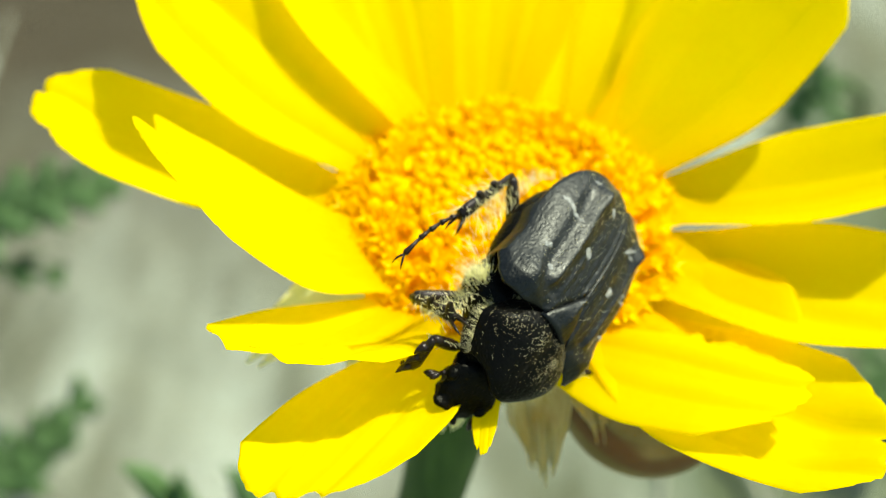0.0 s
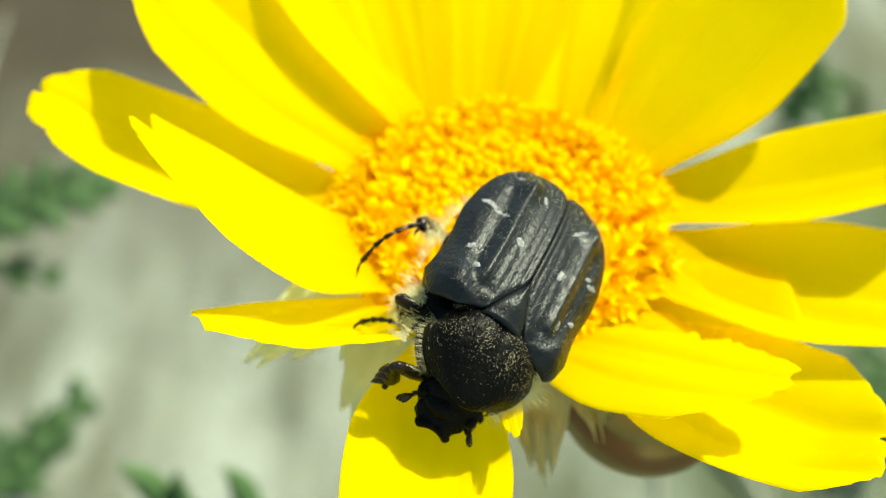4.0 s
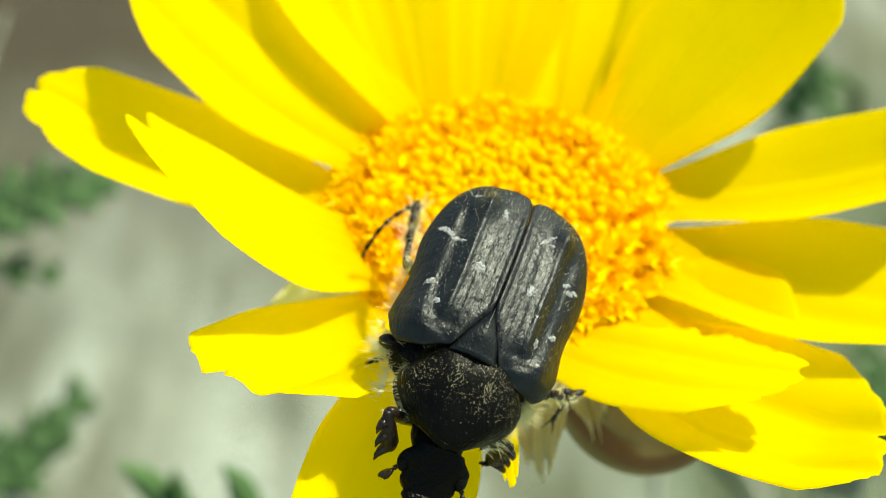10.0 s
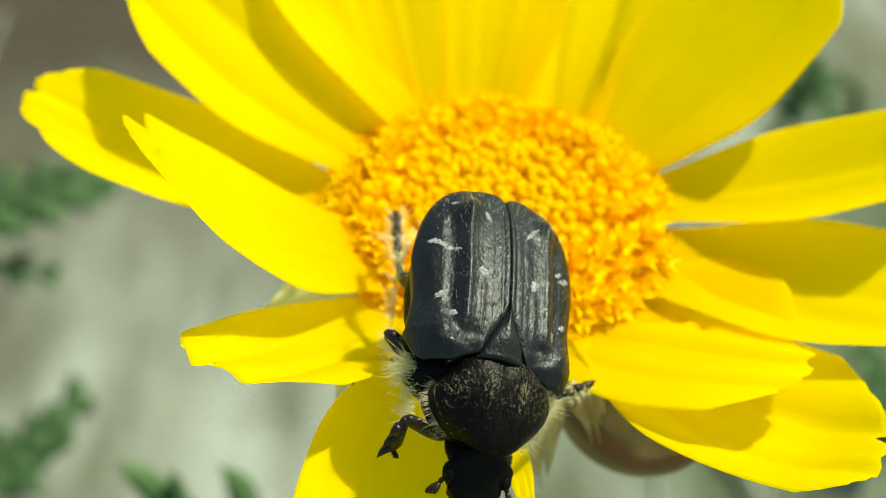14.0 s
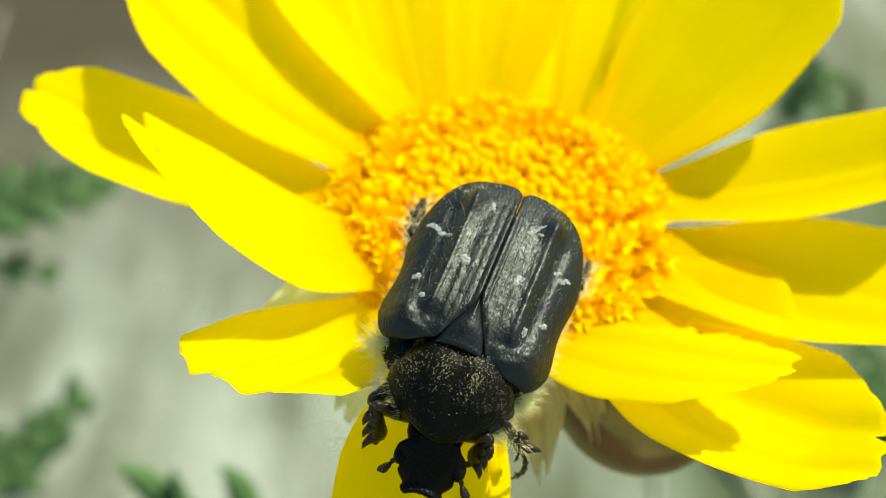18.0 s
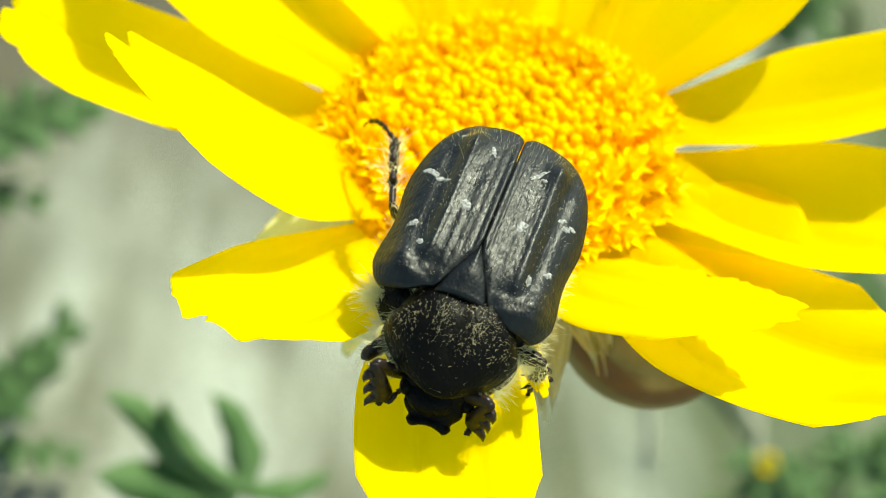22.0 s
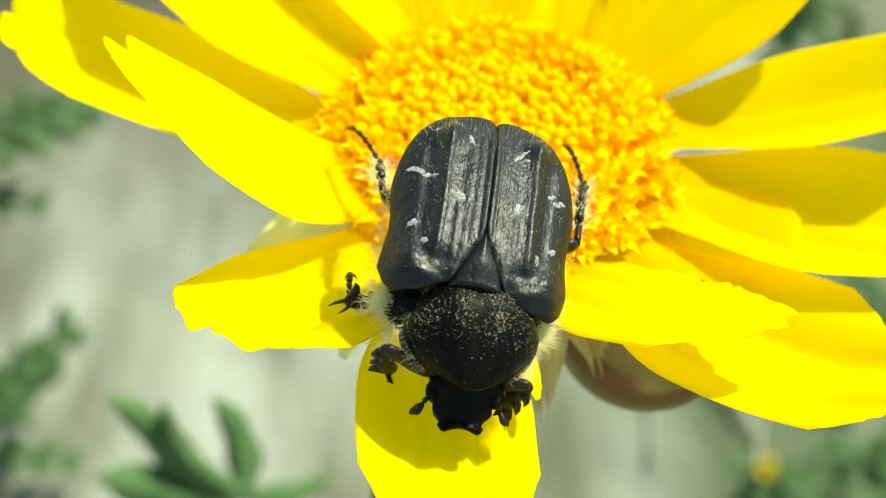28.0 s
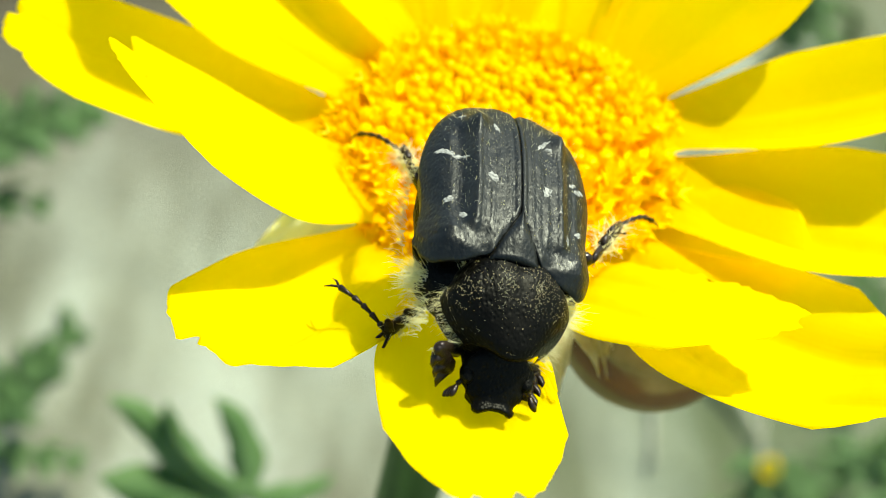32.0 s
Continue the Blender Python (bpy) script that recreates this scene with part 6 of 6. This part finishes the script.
    walk(legs["front_leg", "right"]["leg"], [
        (0.00, pose(0.00055, 0.00330, -0.00095, 0, -19, 38)), (2.00, pose(0.00055, 0.00330, -0.00095, 0, -7, 29)), (3.50, pose(0.00055, 0.00330, -0.00095, 0, -30, 39)),
        (5.50, pose(0.00055, 0.00330, -0.00095, 0, -36, 15)), (6.00, pose(0.00055, 0.00330, -0.00095, 0, -39, 9)), (8.00, pose(0.00055, 0.00330, -0.00095, 0, -51, 45)),
        (9.00, pose(0.00055, 0.00330, -0.00095, 0, -48, 14)), (10.00, pose(0.00055, 0.00330, -0.00095, 0, -50, 34)), (11.00, pose(0.00055, 0.00330, -0.00095, 0, -49, 53)),
        (12.00, pose(0.00055, 0.00330, -0.00095, 0, -43, 19)), (13.00, pose(0.00055, 0.00330, -0.00095, 0, -32, 22)), (14.00, pose(0.00055, 0.00330, -0.00095, 0, -32, 8)),
        (16.50, pose(0.00055, 0.00330, -0.00095, 0, -49, 5)), (17.00, pose(0.00055, 0.00330, -0.00095, 0, -42, 28)), (18.00, pose(0.00055, 0.00330, -0.00095, 0, -46, 28)),
        (19.00, pose(0.00055, 0.00330, -0.00095, 0, -41, 38)), (20.50, pose(0.00055, 0.00330, -0.00095, 0, -43, 36)), (21.00, pose(0.00055, 0.00330, -0.00095, 0, -49, 54)),
        (23.00, pose(0.00055, 0.00330, -0.00095, 0, -49, 21)), (25.50, pose(0.00055, 0.00330, -0.00095, 0, -51, 23)), (28.00, pose(0.00055, 0.00330, -0.00095, 0, -38, 4)),
        (30.00, pose(0.00055, 0.00330, -0.00095, 0, -30, 1)), (31.00, pose(0.00055, 0.00330, -0.00095, 0, -32, 6)), (32.00, pose(0.00055, 0.00330, -0.00095, 0, -41, 41)),
    ])
    walk(legs["front_leg", "right"]["shin"], [
        (0.00, pose(0.00200, 0.00000, 0.00000, 117, 41, 128)), (2.00, pose(0.00200, 0.00000, 0.00000, 175, 42, -176)), (3.50, pose(0.00200, 0.00000, 0.00000, -177, 32, 179)),
        (5.50, pose(0.00200, 0.00000, 0.00000, -174, 52, 169)), (6.00, pose(0.00200, 0.00000, 0.00000, -178, 46, 171)), (8.00, pose(0.00200, 0.00000, 0.00000, 167, 31, 158)),
        (9.00, pose(0.00200, 0.00000, 0.00000, 134, 19, 158)), (10.00, pose(0.00200, 0.00000, 0.00000, 140, 25, 140)), (11.00, pose(0.00200, 0.00000, 0.00000, 160, 37, 142)),
        (12.00, pose(0.00200, 0.00000, 0.00000, 123, 24, 137)), (13.00, pose(0.00200, 0.00000, 0.00000, 123, 33, 143)), (14.00, pose(0.00200, 0.00000, 0.00000, 130, 50, 159)),
        (16.50, pose(0.00200, 0.00000, 0.00000, 131, 26, 163)), (17.00, pose(0.00200, 0.00000, 0.00000, 142, 33, 152)), (18.00, pose(0.00200, 0.00000, 0.00000, 144, 31, 152)),
        (19.00, pose(0.00200, 0.00000, 0.00000, 149, 40, 148)), (20.50, pose(0.00200, 0.00000, 0.00000, 158, 31, 160)), (20.75, pose(0.00200, 0.00000, 0.00000, -169, 34, 162)),
        (21.00, pose(0.00200, 0.00000, 0.00000, -135, 36, 165)), (22.00, pose(0.00200, 0.00000, 0.00000, 175, 26, 152)), (23.00, pose(0.00200, 0.00000, 0.00000, 132, 11, 150)),
        (24.25, pose(0.00200, 0.00000, 0.00000, 165, 26, 162)), (25.50, pose(0.00200, 0.00000, 0.00000, -156, 31, -179)), (28.00, pose(0.00200, 0.00000, 0.00000, -176, 39, -180)),
        (30.00, pose(0.00200, 0.00000, 0.00000, -167, 50, -165)), (31.00, pose(0.00200, 0.00000, 0.00000, -169, 45, -174)), (32.00, pose(0.00200, 0.00000, 0.00000, 163, 18, 164)),
    ])
    walk(legs["front_leg", "right"]["foot"], [
        (0.00, pose(0.00145, 0.00000, 0.00000, 39, -49, -84)), (0.67, pose(0.00145, 0.00000, 0.00000, 25, -79, -41)), (1.33, pose(0.00145, 0.00000, 0.00000, -90, -65, 103)),
        (2.00, pose(0.00145, 0.00000, 0.00000, -83, -35, 128)), (2.75, pose(0.00145, 0.00000, 0.00000, -76, -57, 101)), (3.50, pose(0.00145, 0.00000, 0.00000, -30, -71, 37)),
        (4.50, pose(0.00145, 0.00000, 0.00000, -39, -29, 49)), (5.50, pose(0.00145, 0.00000, 0.00000, -39, 13, 53)), (6.00, pose(0.00145, 0.00000, 0.00000, -43, -10, 56)),
        (7.00, pose(0.00145, 0.00000, 0.00000, -22, -42, 8)), (8.00, pose(0.00145, 0.00000, 0.00000, 28, -41, -65)), (9.00, pose(0.00145, 0.00000, 0.00000, 7, -58, -12)),
        (10.00, pose(0.00145, 0.00000, 0.00000, 21, -24, -71)), (11.00, pose(0.00145, 0.00000, 0.00000, 26, -37, -75)), (12.00, pose(0.00145, 0.00000, 0.00000, 7, -29, -24)),
        (13.00, pose(0.00145, 0.00000, 0.00000, 5, -64, -9)), (13.50, pose(0.00145, 0.00000, 0.00000, -16, -50, 35)), (14.00, pose(0.00145, 0.00000, 0.00000, -18, -31, 61)),
        (15.25, pose(0.00145, 0.00000, 0.00000, -13, -44, 31)), (16.50, pose(0.00145, 0.00000, 0.00000, 4, -52, -8)), (17.00, pose(0.00145, 0.00000, 0.00000, 26, -41, -62)),
        (18.00, pose(0.00145, 0.00000, 0.00000, 15, -47, -36)), (19.00, pose(0.00145, 0.00000, 0.00000, 20, -43, -51)), (20.50, pose(0.00145, 0.00000, 0.00000, 13, -70, -19)),
        (21.00, pose(0.00145, 0.00000, 0.00000, -62, -56, 38)), (23.00, pose(0.00145, 0.00000, 0.00000, 29, -50, -54)), (24.25, pose(0.00145, 0.00000, 0.00000, -30, -42, 29)),
        (25.50, pose(0.00145, 0.00000, 0.00000, -41, -3, 73)), (28.00, pose(0.00145, 0.00000, 0.00000, -44, -3, 81)), (30.00, pose(0.00145, 0.00000, 0.00000, -37, 4, 92)),
        (31.00, pose(0.00145, 0.00000, 0.00000, -52, -17, 76)), (31.50, pose(0.00145, 0.00000, 0.00000, -32, -64, 27)), (32.00, pose(0.00145, 0.00000, 0.00000, 62, -49, -91)),
    ])
    walk(legs["hind_leg", "left"]["leg"], [
        (0.00, pose(-0.00080, -0.00090, -0.00100, 0, -33, -125)), (9.00, pose(-0.00080, -0.00090, -0.00100, 0, 11, -140)), (13.00, pose(-0.00080, -0.00090, -0.00100, 0, 7, -145)),
        (23.00, pose(-0.00080, -0.00090, -0.00100, 0, 17, -128)), (25.50, pose(-0.00080, -0.00090, -0.00100, 0, 18, -135)), (27.50, pose(-0.00080, -0.00090, -0.00100, 0, -8, -149)),
        (28.00, pose(-0.00080, -0.00090, -0.00100, -14, -10, -157)), (28.50, pose(-0.00080, -0.00090, -0.00100, -12, 0, -163)), (29.00, pose(-0.00080, -0.00090, -0.00100, -12, 3, -164)),
        (29.50, pose(-0.00080, -0.00090, -0.00100, -12, -3, -165)), (30.00, pose(-0.00080, -0.00090, -0.00100, -11, -6, -168)), (31.00, pose(-0.00080, -0.00090, -0.00100, -8, -13, -174)),
        (32.00, pose(-0.00080, -0.00090, -0.00100, -2, -23, 175)),
    ])
    walk(legs["hind_leg", "left"]["shin"], [
        (0.00, pose(0.00280, 0.00000, 0.00000, 25, 50, 45)), (9.00, pose(0.00280, 0.00000, 0.00000, -10, 24, 54)), (13.00, pose(0.00280, 0.00000, 0.00000, -5, 21, 41)),
        (23.00, pose(0.00280, 0.00000, 0.00000, -13, 14, 44)), (25.50, pose(0.00280, 0.00000, 0.00000, -13, 9, 43)), (27.50, pose(0.00280, 0.00000, 0.00000, 7, 32, 57)),
        (28.00, pose(0.00280, 0.00000, 0.00000, 1, 6, 67)), (28.50, pose(0.00280, 0.00000, 0.00000, -9, -5, 59)), (29.00, pose(0.00280, 0.00000, 0.00000, -10, 23, 49)),
        (29.50, pose(0.00280, 0.00000, 0.00000, -9, 21, 52)), (30.00, pose(0.00280, 0.00000, 0.00000, -6, 15, 52)), (31.00, pose(0.00280, 0.00000, 0.00000, -4, 25, 62)),
        (32.00, pose(0.00280, 0.00000, 0.00000, 2, 22, 73)),
    ])
    walk(legs["hind_leg", "left"]["foot"], [
        (0.00, pose(0.00290, 0.00000, 0.00000, 6, 13, -13)), (9.00, pose(0.00290, 0.00000, 0.00000, -5, 11, 7)), (13.00, pose(0.00290, 0.00000, 0.00000, -3, 10, 5)),
        (23.00, pose(0.00290, 0.00000, 0.00000, -4, 10, 8)), (25.50, pose(0.00290, 0.00000, 0.00000, -5, 14, 11)), (27.50, pose(0.00290, 0.00000, 0.00000, -7, -4, 14)),
        (28.00, pose(0.00290, 0.00000, 0.00000, -2, -23, 17)), (28.50, pose(0.00290, 0.00000, 0.00000, 0, -1, 34)), (29.00, pose(0.00290, 0.00000, 0.00000, 3, -39, -6)),
        (29.50, pose(0.00290, 0.00000, 0.00000, 6, -21, -14)), (30.00, pose(0.00290, 0.00000, 0.00000, 8, -15, -26)), (31.00, pose(0.00290, 0.00000, 0.00000, 4, -31, -10)),
        (32.00, pose(0.00290, 0.00000, 0.00000, 7, -18, -19)),
    ])
    walk(legs["middle_leg", "left"]["leg"], [
        (0.00, pose(-0.00090, 0.00150, -0.00100, 0, -53, -150)), (6.00, pose(-0.00090, 0.00150, -0.00100, 0, -32, -148)), (9.00, pose(-0.00090, 0.00150, -0.00100, 0, -29, -160)),
        (13.00, pose(-0.00090, 0.00150, -0.00100, 0, -28, -173)), (17.00, pose(-0.00090, 0.00150, -0.00100, 0, -24, -175)), (18.00, pose(-0.00090, 0.00150, -0.00100, 0, -41, 129)),
        (19.00, pose(-0.00090, 0.00150, -0.00100, 0, -41, 134)), (21.00, pose(-0.00090, 0.00150, -0.00100, 0, -31, 126)), (22.00, pose(-0.00090, 0.00150, -0.00100, 1, -34, 168)),
        (23.00, pose(-0.00090, 0.00150, -0.00100, 0, -36, -149)), (28.00, pose(-0.00090, 0.00150, -0.00100, 0, -29, -156)), (32.00, pose(-0.00090, 0.00150, -0.00100, 0, -30, -149)),
    ])
    walk(legs["middle_leg", "left"]["shin"], [
        (0.00, pose(0.00240, 0.00000, 0.00000, -5, 82, -6)), (6.00, pose(0.00240, 0.00000, 0.00000, 116, 70, 149)), (9.00, pose(0.00240, 0.00000, 0.00000, 62, 74, 88)),
        (13.00, pose(0.00240, 0.00000, 0.00000, 28, 60, 51)), (17.00, pose(0.00240, 0.00000, 0.00000, 30, 50, 72)), (18.00, pose(0.00240, 0.00000, 0.00000, 82, 53, 139)),
        (19.00, pose(0.00240, 0.00000, 0.00000, 49, 36, 153)), (21.00, pose(0.00240, 0.00000, 0.00000, 55, 51, 140)), (21.67, pose(0.00240, 0.00000, 0.00000, 105, 56, 151)),
        (22.33, pose(0.00240, 0.00000, 0.00000, 158, 54, 165)), (23.00, pose(0.00240, 0.00000, 0.00000, -156, 47, 171)), (28.00, pose(0.00240, 0.00000, 0.00000, -177, 59, 156)),
        (32.00, pose(0.00240, 0.00000, 0.00000, -145, 68, -177)),
    ])
    walk(legs["middle_leg", "left"]["foot"], [
        (0.00, pose(0.00220, 0.00000, 0.00000, 1, 27, -1)), (6.00, pose(0.00220, 0.00000, 0.00000, 4, -3, -1)), (9.00, pose(0.00220, 0.00000, 0.00000, -39, 17, 17)),
        (13.00, pose(0.00220, 0.00000, 0.00000, -2, -1, 2)), (17.00, pose(0.00220, 0.00000, 0.00000, 5, -16, -7)), (18.00, pose(0.00220, 0.00000, 0.00000, 36, -2, -22)),
        (19.00, pose(0.00220, 0.00000, 0.00000, 62, -16, -70)), (20.00, pose(0.00220, 0.00000, 0.00000, 8, -24, -22)), (21.00, pose(0.00220, 0.00000, 0.00000, -34, 4, 14)),
        (22.00, pose(0.00220, 0.00000, 0.00000, -79, 3, 12)), (23.00, pose(0.00220, 0.00000, 0.00000, -123, 0, 12)), (28.00, pose(0.00220, 0.00000, 0.00000, -84, -7, 8)),
        (32.00, pose(0.00220, 0.00000, 0.00000, -61, -6, 20)),
    ])
    walk(legs["front_leg", "left"]["leg"], [
        (0.00, pose(-0.00055, 0.00330, -0.00095, 0, 5, -152)), (5.50, pose(-0.00055, 0.00330, -0.00095, 0, 32, -142)), (7.25, pose(-0.00055, 0.00330, -0.00095, -4, 3, -156)),
        (9.00, pose(-0.00055, 0.00330, -0.00095, 0, -27, -170)), (14.50, pose(-0.00055, 0.00330, -0.00095, 0, 32, -167)), (17.00, pose(-0.00055, 0.00330, -0.00095, 0, 30, -159)),
        (17.50, pose(-0.00055, 0.00330, -0.00095, -6, -9, -174)), (18.00, pose(-0.00055, 0.00330, -0.00095, 0, -48, 170)), (19.00, pose(-0.00055, 0.00330, -0.00095, 0, -38, -178)),
        (21.00, pose(-0.00055, 0.00330, -0.00095, 0, -47, 147)), (23.00, pose(-0.00055, 0.00330, -0.00095, 0, -39, 171)), (25.50, pose(-0.00055, 0.00330, -0.00095, 0, -42, 163)),
        (28.00, pose(-0.00055, 0.00330, -0.00095, 0, -34, 170)), (29.00, pose(-0.00055, 0.00330, -0.00095, -4, -4, -174)), (30.00, pose(-0.00055, 0.00330, -0.00095, 0, 27, -158)),
        (31.00, pose(-0.00055, 0.00330, -0.00095, 0, 32, -157)), (32.00, pose(-0.00055, 0.00330, -0.00095, 0, 23, -160)),
    ])
    walk(legs["front_leg", "left"]["shin"], [
        (0.00, pose(0.00200, 0.00000, 0.00000, -68, -5, -152)), (5.50, pose(0.00200, 0.00000, 0.00000, -57, 18, -152)), (7.25, pose(0.00200, 0.00000, 0.00000, -99, 43, -147)),
        (9.00, pose(0.00200, 0.00000, 0.00000, -166, 61, -176)), (11.75, pose(0.00200, 0.00000, 0.00000, -93, 51, -140)), (14.50, pose(0.00200, 0.00000, 0.00000, -48, 29, -137)),
        (17.00, pose(0.00200, 0.00000, 0.00000, -55, 10, -151)), (17.50, pose(0.00200, 0.00000, 0.00000, -93, 23, -152)), (18.00, pose(0.00200, 0.00000, 0.00000, -136, 32, -162)),
        (19.00, pose(0.00200, 0.00000, 0.00000, -104, 14, -144)), (20.00, pose(0.00200, 0.00000, 0.00000, -151, 31, -150)), (21.00, pose(0.00200, 0.00000, 0.00000, 154, 37, -169)),
        (22.00, pose(0.00200, 0.00000, 0.00000, -169, 38, -165)), (23.00, pose(0.00200, 0.00000, 0.00000, -131, 37, -161)), (25.50, pose(0.00200, 0.00000, 0.00000, -145, 29, -168)),
        (28.00, pose(0.00200, 0.00000, 0.00000, -138, 34, -171)), (29.00, pose(0.00200, 0.00000, 0.00000, -94, 29, -156)), (30.00, pose(0.00200, 0.00000, 0.00000, -56, 17, -150)),
        (31.00, pose(0.00200, 0.00000, 0.00000, -54, 15, -149)), (32.00, pose(0.00200, 0.00000, 0.00000, -56, 7, -138)),
    ])
    walk(legs["front_leg", "left"]["foot"], [
        (0.00, pose(0.00145, 0.00000, 0.00000, 5, 31, 58)), (2.75, pose(0.00145, 0.00000, 0.00000, -6, -10, 33)), (5.50, pose(0.00145, 0.00000, 0.00000, 3, -52, 5)),
        (7.25, pose(0.00145, 0.00000, 0.00000, 32, -19, -44)), (9.00, pose(0.00145, 0.00000, 0.00000, 30, 20, -75)), (10.83, pose(0.00145, 0.00000, 0.00000, 6, 2, -111)),
        (12.67, pose(0.00145, 0.00000, 0.00000, -6, -25, -140)), (14.50, pose(0.00145, 0.00000, 0.00000, 1, -54, -175)), (15.75, pose(0.00145, 0.00000, 0.00000, 8, -47, 129)),
        (17.00, pose(0.00145, 0.00000, 0.00000, 4, -39, 82)), (17.50, pose(0.00145, 0.00000, 0.00000, 5, -33, 39)), (18.00, pose(0.00145, 0.00000, 0.00000, 1, -27, -2)),
        (19.00, pose(0.00145, 0.00000, 0.00000, -11, -27, 47)), (20.00, pose(0.00145, 0.00000, 0.00000, 19, -45, 2)), (21.00, pose(0.00145, 0.00000, 0.00000, 58, -38, -51)),
        (23.00, pose(0.00145, 0.00000, 0.00000, 15, -49, -34)), (25.50, pose(0.00145, 0.00000, 0.00000, 5, -68, -8)), (28.00, pose(0.00145, 0.00000, 0.00000, 36, -64, -56)),
        (29.00, pose(0.00145, 0.00000, 0.00000, 25, -71, -11)), (30.00, pose(0.00145, 0.00000, 0.00000, -2, -73, 50)), (31.00, pose(0.00145, 0.00000, 0.00000, 8, -54, 60)),
        (32.00, pose(0.00145, 0.00000, 0.00000, 10, -19, 56)),
    ])

motions()
